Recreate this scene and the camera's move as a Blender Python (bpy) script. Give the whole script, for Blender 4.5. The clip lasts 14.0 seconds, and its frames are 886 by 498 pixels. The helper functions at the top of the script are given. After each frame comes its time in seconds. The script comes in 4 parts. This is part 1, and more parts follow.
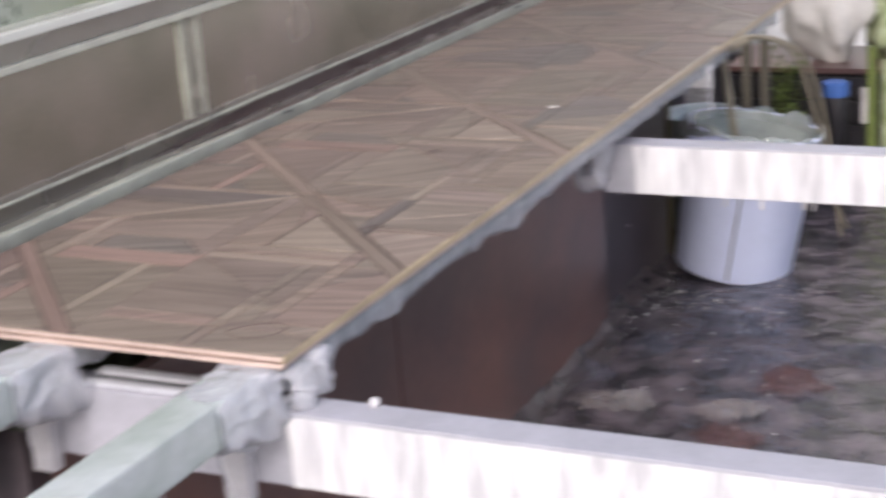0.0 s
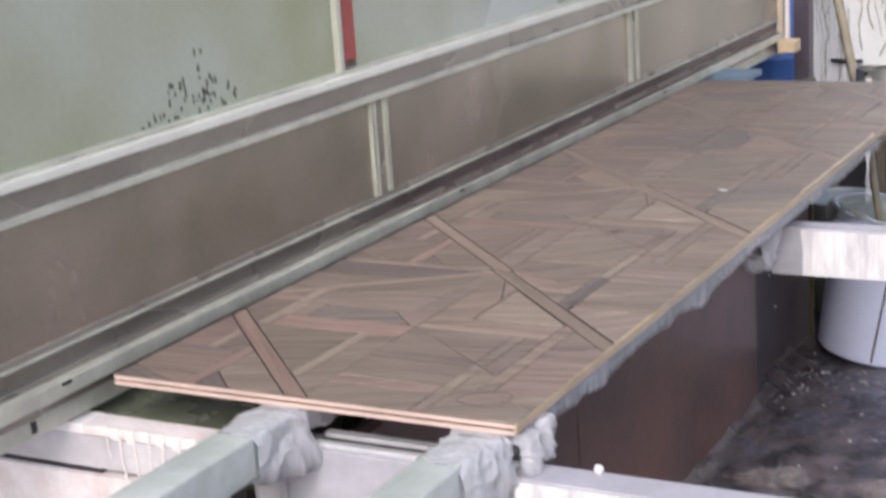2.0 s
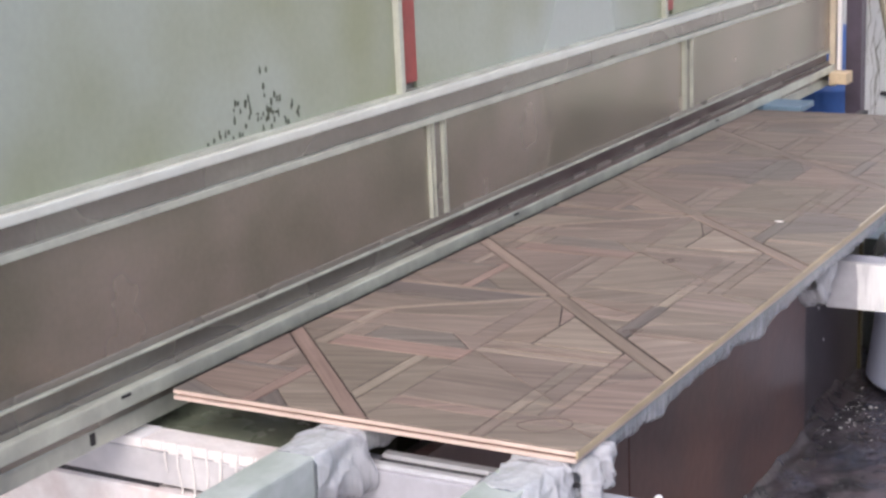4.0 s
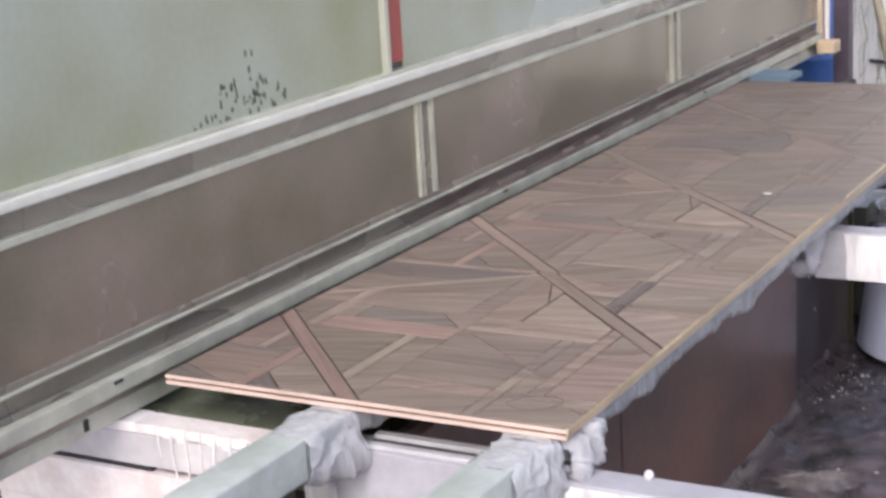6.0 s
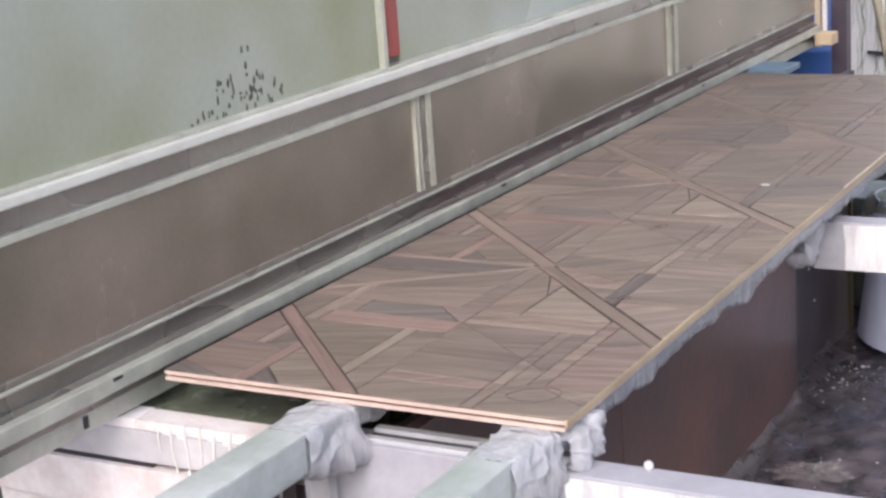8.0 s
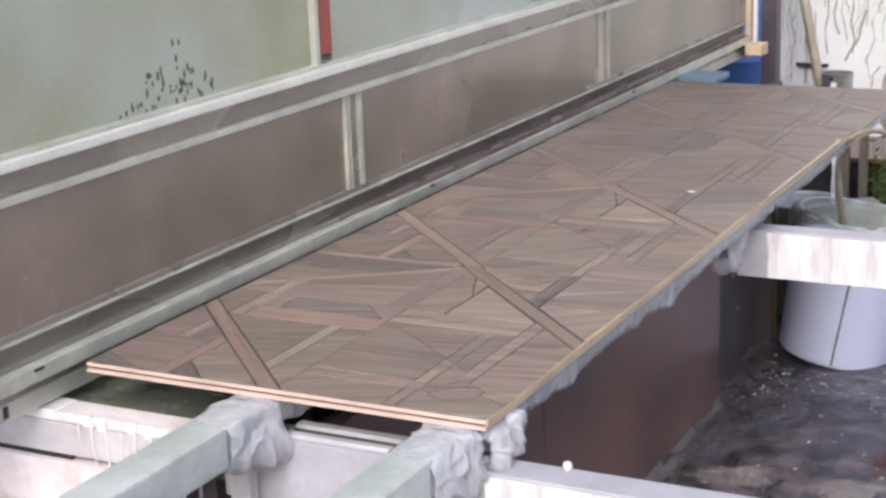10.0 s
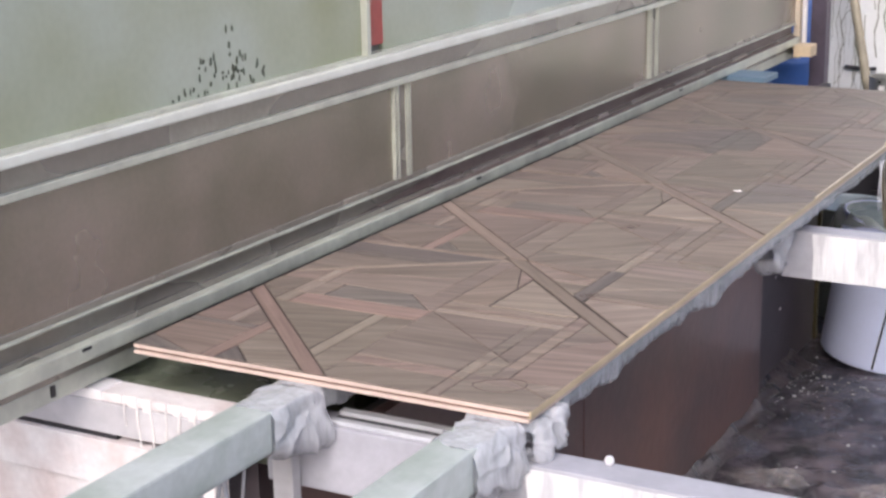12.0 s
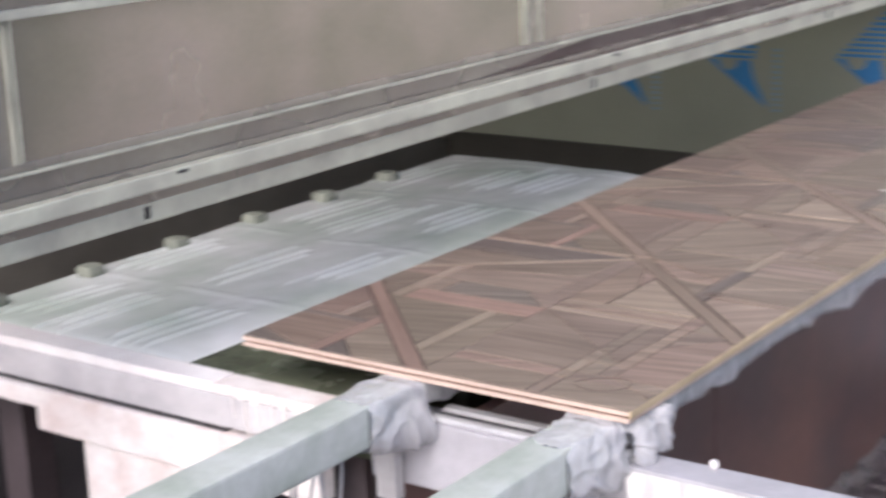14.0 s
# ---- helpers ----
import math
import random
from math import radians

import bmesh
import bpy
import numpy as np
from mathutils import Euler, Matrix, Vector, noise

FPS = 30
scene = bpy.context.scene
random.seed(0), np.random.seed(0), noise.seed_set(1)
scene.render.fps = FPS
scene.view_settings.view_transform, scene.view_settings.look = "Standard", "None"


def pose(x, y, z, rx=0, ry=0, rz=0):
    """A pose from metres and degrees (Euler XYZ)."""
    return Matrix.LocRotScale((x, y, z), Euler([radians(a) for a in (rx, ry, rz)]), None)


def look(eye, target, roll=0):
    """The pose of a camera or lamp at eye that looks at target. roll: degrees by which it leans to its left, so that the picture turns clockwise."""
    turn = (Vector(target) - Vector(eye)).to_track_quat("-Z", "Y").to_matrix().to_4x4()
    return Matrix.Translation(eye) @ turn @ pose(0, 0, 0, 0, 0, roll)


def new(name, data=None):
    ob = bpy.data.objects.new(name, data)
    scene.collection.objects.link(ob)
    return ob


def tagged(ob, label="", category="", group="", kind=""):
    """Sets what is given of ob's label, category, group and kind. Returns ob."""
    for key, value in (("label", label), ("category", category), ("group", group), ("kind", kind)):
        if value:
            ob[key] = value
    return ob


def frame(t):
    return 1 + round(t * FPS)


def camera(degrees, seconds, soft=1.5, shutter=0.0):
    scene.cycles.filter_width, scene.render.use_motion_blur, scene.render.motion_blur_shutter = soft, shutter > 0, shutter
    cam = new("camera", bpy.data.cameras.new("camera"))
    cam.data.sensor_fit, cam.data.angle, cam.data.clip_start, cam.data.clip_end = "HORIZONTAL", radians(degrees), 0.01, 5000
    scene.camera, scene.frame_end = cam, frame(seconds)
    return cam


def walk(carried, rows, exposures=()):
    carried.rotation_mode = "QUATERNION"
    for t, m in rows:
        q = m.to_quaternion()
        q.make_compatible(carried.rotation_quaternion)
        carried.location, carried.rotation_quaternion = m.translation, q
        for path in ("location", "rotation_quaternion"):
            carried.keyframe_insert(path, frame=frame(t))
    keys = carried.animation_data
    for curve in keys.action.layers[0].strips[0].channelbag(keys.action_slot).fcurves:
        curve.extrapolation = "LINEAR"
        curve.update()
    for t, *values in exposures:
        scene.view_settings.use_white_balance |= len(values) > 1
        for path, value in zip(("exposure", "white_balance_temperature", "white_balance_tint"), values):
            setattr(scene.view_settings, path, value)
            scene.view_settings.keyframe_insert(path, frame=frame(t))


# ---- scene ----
cam = camera(30.9, 14.0, soft=2.7, shutter=0.9)
PATH = [
    (0, (1.2, -1.874, 1.42), (0.356, -0.165, 0.816), -4.3),
    (0.5, (1.215, -1.976, 1.462), (0.277, -0.318, 0.854), -2.9),
    (1, (1.115, -2.041, 1.481), (0.209, -0.34, 0.947), -3.1),
    (1.5, (1.055, -2.09, 1.463), (0.129, -0.407, 0.907), -3.2),
    (2, (1.051, -2.101, 1.475), (0.116, -0.408, 0.969), -3.9),
    (2.5, (1.02, -2.13, 1.482), (0.035, -0.46, 0.991), -2.7),
    (3, (1.012, -2.135, 1.489), (0.045, -0.456, 0.994), -2.0),
    (3.2, (1.009, -2.127, 1.483), (0.041, -0.444, 1.0), -2.0),
    (5.3, (1.003, -2.129, 1.498), (0.022, -0.458, 1.003), -3.1),
    (5.5, (1.012, -2.133, 1.503), (0.034, -0.463, 0.998), -3.1),
    (6, (1.019, -2.128, 1.498), (0.055, -0.452, 0.986), -3.6),
    (6.5, (1.016, -2.116, 1.487), (0.098, -0.428, 0.932), -3.7),
    (7, (1.028, -2.121, 1.492), (0.077, -0.44, 0.973), -4.2),
    (7.2, (1.024, -2.126, 1.489), (0.055, -0.454, 0.976), -4.1),
    (9.3, (1.034, -2.128, 1.494), (0.089, -0.445, 0.972), -4.0),
    (9.5, (1.036, -2.128, 1.492), (0.106, -0.436, 0.969), -3.3),
    (10, (1.04, -2.135, 1.489), (0.15, -0.42, 0.971), -2.2),
    (10.5, (1.043, -2.149, 1.485), (0.172, -0.425, 0.966), -1.0),
    (11, (1.036, -2.16, 1.482), (0.157, -0.444, 0.951), -0.6),
    (11.5, (1.034, -2.158, 1.485), (0.131, -0.453, 0.957), -0.5),
    (12, (1.031, -2.153, 1.488), (0.1, -0.462, 0.964), -1.0),
    (12.5, (1.027, -2.144, 1.482), (0.094, -0.458, 0.945), -0.9),
    (13, (1.028, -2.137, 1.485), (0.106, -0.452, 0.929), -1.1),
    (13.5, (1.021, -2.136, 1.487), (0.069, -0.46, 0.952), -1.7),
    (14, (1.13, -2.028, 1.445), (-0.007, -0.463, 0.937), -2.2),
]
walk(cam, [(t, look(eye, target, roll)) for t, eye, target, roll in PATH],
     exposures=[(0, 0.74, 6100, 15), (1, 0.7, 6100, 15), (2, 0.75, 6100, 15), (3, 0.82, 6100, 15), (12, 0.84, 6100, 15), (14, 0.92, 6100, 15)])

# ---- light ----
world = bpy.data.worlds.new("sky")
scene.world = world
world.use_nodes = True
wn = world.node_tree.nodes
sky = wn.new("ShaderNodeTexSky")
sky.sky_type = "NISHITA"
sky.sun_disc = False
sky.sun_elevation, sky.sun_rotation = radians(40.5), radians(166.5)
sky.air_density, sky.dust_density = 1.0, 4.0
world.node_tree.links.new(sky.outputs[0], wn["Background"].inputs[0])
wn["Background"].inputs[1].default_value = 0.15
sun = new("sun", bpy.data.lights.new("sun", "SUN"))
sun.data.energy, sun.data.angle, sun.data.color = 1.3, radians(30), (1.0, 0.96, 0.92)
sun.matrix_world = look((1.2, -5, 4.4), (0, 0, 0))


# ---- materials ----
def mat(name, base, rough=0.6, metal=0.0, var=0.25, scale=6.0, bump=0.2, bscale=60.0, other=None, mix=0.5, stretch=(1, 1, 1),
        rvar=0.15, coat=0.0, per_object=0.0, detail=5.0):
    """A surface with stains at one scale and grain at another, in object metres."""
    m = bpy.data.materials.new(name)
    m.use_nodes = True
    nt = m.node_tree
    n, link = nt.nodes, nt.links.new
    b = n["Principled BSDF"]
    tc = n.new("ShaderNodeTexCoord")
    mp = n.new("ShaderNodeMapping")
    mp.inputs["Scale"].default_value = stretch
    link(tc.outputs["Object"], mp.inputs[0])
    big = n.new("ShaderNodeTexNoise")
    big.inputs["Scale"].default_value, big.inputs["Detail"].default_value = scale, detail
    fine = n.new("ShaderNodeTexNoise")
    fine.inputs["Scale"].default_value, fine.inputs["Detail"].default_value = bscale, 6
    link(mp.outputs[0], big.inputs[0])
    link(mp.outputs[0], fine.inputs[0])
    ramp = n.new("ShaderNodeValToRGB")
    e = ramp.color_ramp.elements
    o = other or tuple(c * (1 - var) for c in base)
    e[0].position, e[1].position = 0.5 - 0.2 * mix - 0.05, 0.5 + 0.25 * (1 - mix) + 0.05
    e[0].color, e[1].color = (*o, 1), (*base, 1)
    link(big.outputs[0], ramp.inputs[0])
    hsv = n.new("ShaderNodeHueSaturation")
    link(ramp.outputs[0], hsv.inputs["Color"])
    val = n.new("ShaderNodeMapRange")
    val.inputs[3].default_value, val.inputs[4].default_value = 1 - var * 0.6, 1 + var * 0.6
    link(fine.outputs[0], val.inputs[0])
    top = val.outputs[0]
    if per_object:
        info = n.new("ShaderNodeObjectInfo")
        pr = n.new("ShaderNodeMapRange")
        pr.inputs[3].default_value, pr.inputs[4].default_value = 1 - per_object, 1 + per_object
        link(info.outputs["Random"], pr.inputs[0])
        mul = n.new("ShaderNodeMath")
        mul.operation = "MULTIPLY"
        link(top, mul.inputs[0])
        link(pr.outputs[0], mul.inputs[1])
        top = mul.outputs[0]
    link(top, hsv.inputs["Value"])
    link(hsv.outputs[0], b.inputs["Base Color"])
    rr = n.new("ShaderNodeMapRange")
    rr.inputs[3].default_value, rr.inputs[4].default_value = max(0.02, rough - rvar), min(1, rough + rvar)
    link(big.outputs[0], rr.inputs[0])
    link(rr.outputs[0], b.inputs["Roughness"])
    b.inputs["Metallic"].default_value = metal
    b.inputs["Coat Weight"].default_value = coat
    bp = n.new("ShaderNodeBump")
    bp.inputs["Strength"].default_value, bp.inputs["Distance"].default_value = bump, 0.004
    link(fine.outputs[0], bp.inputs["Height"])
    link(bp.outputs[0], b.inputs["Normal"])
    return m




def wood(name, light, dark, rough=0.42):
    """Oiled veneer: the grain runs along each piece."""
    m = bpy.data.materials.new(name)
    m.use_nodes = True
    nt = m.node_tree
    n, link = nt.nodes, nt.links.new
    b = n["Principled BSDF"]
    tc, info = n.new("ShaderNodeTexCoord"), n.new("ShaderNodeObjectInfo")
    ang = n.new("ShaderNodeMath")
    ang.operation = "MULTIPLY"
    ang.inputs[1].default_value = 37.0
    link(info.outputs["Random"], ang.inputs[0])
    add = n.new("ShaderNodeVectorMath")
    add.operation = "ADD"
    link(tc.outputs["Object"], add.inputs[0])
    link(ang.outputs[0], add.inputs[1])
    mp = n.new("ShaderNodeMapping")
    mp.inputs["Scale"].default_value = (1.5, 32, 2)
    link(add.outputs[0], mp.inputs[0])
    g = n.new("ShaderNodeTexNoise")
    g.inputs["Scale"].default_value, g.inputs["Detail"].default_value, g.inputs["Distortion"].default_value = 1.6, 7, 0.7
    link(mp.outputs[0], g.inputs[0])
    mp2 = n.new("ShaderNodeMapping")
    mp2.inputs["Scale"].default_value = (3, 14, 3)
    link(add.outputs[0], mp2.inputs[0])
    big = n.new("ShaderNodeTexNoise")
    big.inputs["Scale"].default_value, big.inputs["Detail"].default_value, big.inputs["Roughness"].default_value = 2.6, 8, 0.68
    link(mp2.outputs[0], big.inputs[0])
    ramp = n.new("ShaderNodeValToRGB")
    e = ramp.color_ramp.elements
    e[0].position, e[1].position = 0.36, 0.66
    e[0].color, e[1].color = (*dark, 1), (*light, 1)
    link(g.outputs[0], ramp.inputs[0])
    hsv = n.new("ShaderNodeHueSaturation")
    link(ramp.outputs[0], hsv.inputs["Color"])
    v1, v2, hue = n.new("ShaderNodeMapRange"), n.new("ShaderNodeMapRange"), n.new("ShaderNodeMapRange")
    v1.inputs[3].default_value, v1.inputs[4].default_value = 0.83, 1.1
    v2.inputs[3].default_value, v2.inputs[4].default_value = 0.55, 1.45
    hue.inputs[3].default_value, hue.inputs[4].default_value = 0.486, 0.512
    link(info.outputs["Random"], v1.inputs[0])
    link(big.outputs[0], v2.inputs[0])
    frac = n.new("ShaderNodeMath")
    frac.operation = "FRACT"
    link(ang.outputs[0], frac.inputs[0])
    link(frac.outputs[0], hue.inputs[0])
    mul = n.new("ShaderNodeMath")
    mul.operation = "MULTIPLY"
    link(v1.outputs[0], mul.inputs[0])
    link(v2.outputs[0], mul.inputs[1])
    link(mul.outputs[0], hsv.inputs["Value"])
    link(hue.outputs[0], hsv.inputs["Hue"])
    link(hsv.outputs[0], b.inputs["Base Color"])
    b.inputs["Roughness"].default_value = rough
    bp = n.new("ShaderNodeBump")
    bp.inputs["Strength"].default_value, bp.inputs["Distance"].default_value = 0.35, 0.002
    link(g.outputs[0], bp.inputs["Height"])
    link(bp.outputs[0], b.inputs["Normal"])
    return m


M_WOODTOP = wood("grey_walnut", (0.245, 0.195, 0.16), (0.148, 0.116, 0.096))
M_WOODPINK = wood("rosy_walnut", (0.288, 0.208, 0.168), (0.192, 0.136, 0.11))
M_WOODPALE = wood("pale_walnut", (0.31, 0.255, 0.205), (0.2, 0.155, 0.125))
M_WOODBAR = wood("warm_walnut", (0.27, 0.205, 0.166), (0.17, 0.128, 0.105))
M_WOODDARK = wood("dark_walnut", (0.185, 0.155, 0.138), (0.11, 0.092, 0.083))
M_PLY = mat("birch_ply_edge", (0.6, 0.475, 0.41), 0.6, var=0.2, scale=12)
M_PLYEDGE = mat("pale_edge_band", (0.52, 0.42, 0.27), 0.55, var=0.2, scale=12)
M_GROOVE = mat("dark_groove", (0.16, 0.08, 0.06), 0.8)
M_GLUE = mat("dark_glue", (0.045, 0.033, 0.028), 0.7)
M_PAINT = mat("white_paint", (0.6, 0.59, 0.6), 0.5, var=0.2, scale=7, bscale=45, other=(0.4, 0.39, 0.41), mix=0.3, bump=0.4)
M_BEAM = mat("greyish_white_paint", (0.4, 0.4, 0.44), 0.4, var=0.2, scale=9, other=(0.33, 0.33, 0.36), bump=0.35)
M_ARM = mat("pale_green_paint", (0.47, 0.51, 0.5), 0.36, var=0.25, scale=8, other=(0.3, 0.35, 0.31), bump=0.3)
M_FILM = mat("milky_film", (0.76, 0.77, 0.82), 0.13, var=0.2, scale=16, other=(0.52, 0.53, 0.56), bump=1.0, bscale=30, stretch=(2.4, 2.2, 0.5))
M_FILM.node_tree.nodes["Bump"].inputs["Distance"].default_value = 0.007
M_FILM.node_tree.nodes["Principled BSDF"].inputs["Alpha"].default_value = 0.52
M_LINER = mat("clear_grey_liner", (0.5, 0.54, 0.52), 0.12, var=0.3, scale=14, other=(0.35, 0.4, 0.36), bump=0.6, bscale=30)
M_LINER.node_tree.nodes["Principled BSDF"].inputs["Alpha"].default_value = 0.55
M_BED = mat("wet_film", (0.72, 0.74, 0.75), 0.13, var=0.1, scale=3, other=(0.48, 0.54, 0.49), bump=0.05, bscale=30, rvar=0.06)
M_BROWN = mat("brown_steel", (0.14, 0.07, 0.057), 0.3, var=0.4, scale=3, other=(0.08, 0.048, 0.046), bscale=30, rvar=0.03, detail=3)
M_BLACK = mat("black_steel", (0.022, 0.02, 0.024), 0.45, var=0.4, scale=6)
M_DARKPLATE = mat("dark_purple_steel", (0.08, 0.064, 0.07), 0.4, var=0.4, scale=5, rvar=0.05)
M_FLOOR = mat("wet_dark_floor", (0.12, 0.1, 0.112), 0.13, var=0.7, scale=9, other=(0.02, 0.02, 0.024), bump=0.9, bscale=12, rvar=0.1)
M_FLOOR.node_tree.nodes["Bump"].inputs["Distance"].default_value = 0.02
M_BUCKET = mat("white_plastic", (0.68, 0.74, 0.97), 0.4, var=0.06, scale=5, bump=0.05)
M_BUCKETIN = mat("grey_bucket_inside", (0.42, 0.46, 0.44), 0.12, var=0.3, scale=9, bump=0.1)
M_STEEL = mat("satin_steel_sheet", (0.33, 0.288, 0.248), 0.24, metal=0.65, var=0.2, scale=3, other=(0.215, 0.205, 0.16), bump=0.06, bscale=80, rvar=0.09, detail=4)
M_GREENPANE = mat("misted_green_pane", (0.385, 0.43, 0.4), 0.26, metal=0.1, var=0.12, scale=1.6, other=(0.26, 0.28, 0.175), bump=0.03, rvar=0.05, detail=2)
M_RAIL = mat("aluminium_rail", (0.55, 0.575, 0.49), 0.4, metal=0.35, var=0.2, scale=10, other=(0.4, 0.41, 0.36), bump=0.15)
# Rail aluminium made lighter, painting in the sky light on its upward face.
M_RAILTOP = mat("skylit_aluminium_rail", (0.7, 0.72, 0.66), 0.4, metal=0.1, var=0.15, scale=10, other=(0.62, 0.63, 0.57), bump=0.15)
M_DARKBAND = mat("dull_grey_band", (0.2, 0.19, 0.17), 0.5, metal=0.3, var=0.25, scale=5)
M_SILL = mat("olive_grey_sill", (0.3, 0.285, 0.25), 0.27, metal=0.55, var=0.25, scale=3, other=(0.21, 0.19, 0.17), detail=1.3)
M_SILLBROWN = mat("brown_sill_strip", (0.085, 0.055, 0.052), 0.45, metal=0.1, var=0.35, scale=6, other=(0.12, 0.09, 0.084), bump=0.2)
M_MOULD = mat("grey_mould", (0.07, 0.08, 0.055), 0.8, var=0.3)
M_RED = mat("faded_red_paint", (0.38, 0.07, 0.06), 0.5, var=0.3, scale=7)
M_WALL = mat("whitewashed_wall", (0.72, 0.73, 0.72), 0.8, var=0.12, scale=2.5, bscale=40, bump=0.3)
M_STAIN = mat("grey_drip", (0.27, 0.27, 0.21), 0.8, var=0.3)
M_CONC = mat("grey_render", (0.42, 0.43, 0.42), 0.85, var=0.15, scale=2)
M_BLUE = mat("blue_plastic", (0.06, 0.14, 0.4), 0.4, var=0.2, scale=6)
M_BLUEGREY = mat("blue_grey_steel", (0.16, 0.25, 0.33), 0.45, var=0.25, scale=9)
M_OCHRE = mat("raw_wood", (0.5, 0.33, 0.15), 0.7, var=0.25, scale=14)
M_MOSS = mat("moss_green", (0.16, 0.2, 0.05), 0.9, var=0.4, scale=14, bump=0.8)
M_BOARD = mat("pale_foil_board", (0.25, 0.27, 0.215), 0.5, var=0.1, scale=3)
M_LOGO = mat("blue_print", (0.03, 0.2, 0.48), 0.5, var=0.15)
M_HOSE = mat("dirty_hose", (0.32, 0.28, 0.2), 0.5, var=0.3, scale=14)
M_SACK = mat("off_white_sack", (0.6, 0.58, 0.54), 0.8, var=0.15, scale=10, bump=0.6)
M_DRIP = mat("dried_white_drip", (0.75, 0.72, 0.7), 0.5, var=0.1)
M_CREAM = mat("cream_wood", (0.58, 0.5, 0.38), 0.6, var=0.2, scale=9)
M_PURPLE = mat("purple_grey_paint", (0.075, 0.06, 0.085), 0.5, var=0.3, scale=6)
M_BLOCK = mat("pale_raw_wood", (0.6, 0.47, 0.31), 0.7, var=0.2, scale=14)
M_TIN = mat("tin_can", (0.42, 0.42, 0.4), 0.32, metal=0.8, var=0.3, scale=9)
M_PINK = mat("pinkish_worn_paint", (0.58, 0.5, 0.485), 0.6, var=0.25, scale=11, other=(0.72, 0.69, 0.685), bump=0.5)


# ---- mesh helpers ----
def boxm(bm, x0, x1, y0, y1, z0, z1, bevel=0.0):
    r = bmesh.ops.create_cube(bm, size=1.0)
    v = r["verts"]
    bmesh.ops.scale(bm, verts=v, vec=(x1 - x0, y1 - y0, z1 - z0))
    bmesh.ops.translate(bm, verts=v, vec=((x0 + x1) / 2, (y0 + y1) / 2, (z0 + z1) / 2))
    if bevel:
        bmesh.ops.bevel(bm, geom=list({e for q in v for e in q.link_edges}), offset=bevel, segments=2, affect="EDGES", profile=0.7)
    return bm


def boxes(*rows, bevel=0.0):
    bm = bmesh.new()
    for r in rows:
        boxm(bm, *r, bevel=bevel)
    return bm


def base(name, x, y, z, label, category, group="", kind=""):
    ob = new(name)
    ob.empty_display_size = 0.05
    ob.location = (x, y, z)
    return tagged(ob, label, category, group, kind)


def origin(ob):
    v = Vector(ob.location)
    return v + origin(ob.parent) if ob.parent else v


def part(name, bm, material, parent=None, label="", smooth=False, at=None):
    """Links a bmesh, built in world metres, as one mesh object under its thing."""
    me = bpy.data.meshes.new(name)
    o = origin(parent) if parent else Vector(at or (0, 0, 0))
    bmesh.ops.translate(bm, verts=bm.verts, vec=-o)
    if smooth:
        for f in bm.faces:
            f.smooth = True
    bm.to_mesh(me)
    bm.free()
    me.materials.append(material)
    ob = new(name, me)
    if parent:
        ob.parent = parent
    else:
        ob.location = o
    if label:
        ob["label"] = label
    return ob


def tube(bm, pts, r, seg=8, taper=1.0):
    """A round bar along the points."""
    rings = []
    pts = [Vector(p) for p in pts]
    for i, p in enumerate(pts):
        d = (pts[min(i + 1, len(pts) - 1)] - pts[max(i - 1, 0)]).normalized()
        side = d.cross(Vector((0, 0, 1)))
        if side.length < 0.05:
            side = d.cross(Vector((0, 1, 0)))
        side.normalize()
        up = side.cross(d)
        rr = r * (1 + (taper - 1) * i / max(1, len(pts) - 1))
        rings.append([bm.verts.new(p + rr * (math.cos(a) * side + math.sin(a) * up)) for a in [2 * math.pi * k / seg for k in range(seg)]])
    for a, b in zip(rings, rings[1:]):
        for k in range(seg):
            bm.faces.new((a[k], a[(k + 1) % seg], b[(k + 1) % seg], b[k]))
    bm.faces.new(rings[0][::-1])
    bm.faces.new(rings[-1])
    return bm


def lathe(bm, prof, cx, cy, seg=40):
    """Turns (radius, height) rows round a vertical axis."""
    rings = []
    for r, z in prof:
        rings.append([bm.verts.new((cx + r * math.cos(2 * math.pi * k / seg), cy + r * math.sin(2 * math.pi * k / seg), z)) for k in range(seg)])
    for a, b in zip(rings, rings[1:]):
        for k in range(seg):
            bm.faces.new((a[k], a[(k + 1) % seg], b[(k + 1) % seg], b[k]))
    return bm


def solid(name, rows, material, label, category="", kind="structure", bevel=0.0):
    bm = boxes(*rows, bevel=bevel)
    r = rows[0]
    return tagged(part(name, bm, material, None, at=((r[0] + r[1]) / 2, (r[2] + r[3]) / 2, r[4])), label, category, "", kind)


# ---- the large structure ----
GZ = -0.28  # the floor; the panel lies 0.85 m above it
FLOOR = solid("floor", [(-40, 40, -40, 40, GZ - 0.1, GZ)], M_FLOOR, "dark wet concrete floor with puddles and debris", "floor")
solid("wall_west", [(-3.4, -3.2, -2.2, 5.76, GZ, 3.4)], M_CONC, "plain grey rendered workshop wall", "wall")
WALL_N = solid("wall_north", [(-3.4, 6, 5.56, 5.76, GZ, 3.4)], M_WALL, "whitewashed wall streaked with dark drips", "wall")
# Slab added out of view, only to shade what lies below.
solid("ceiling", [(-3.4, 6, -0.4, 1.0, 3.4, 3.5)], M_CONC, "added grey roof slab, out of view, that blocks sky light", "ceiling")


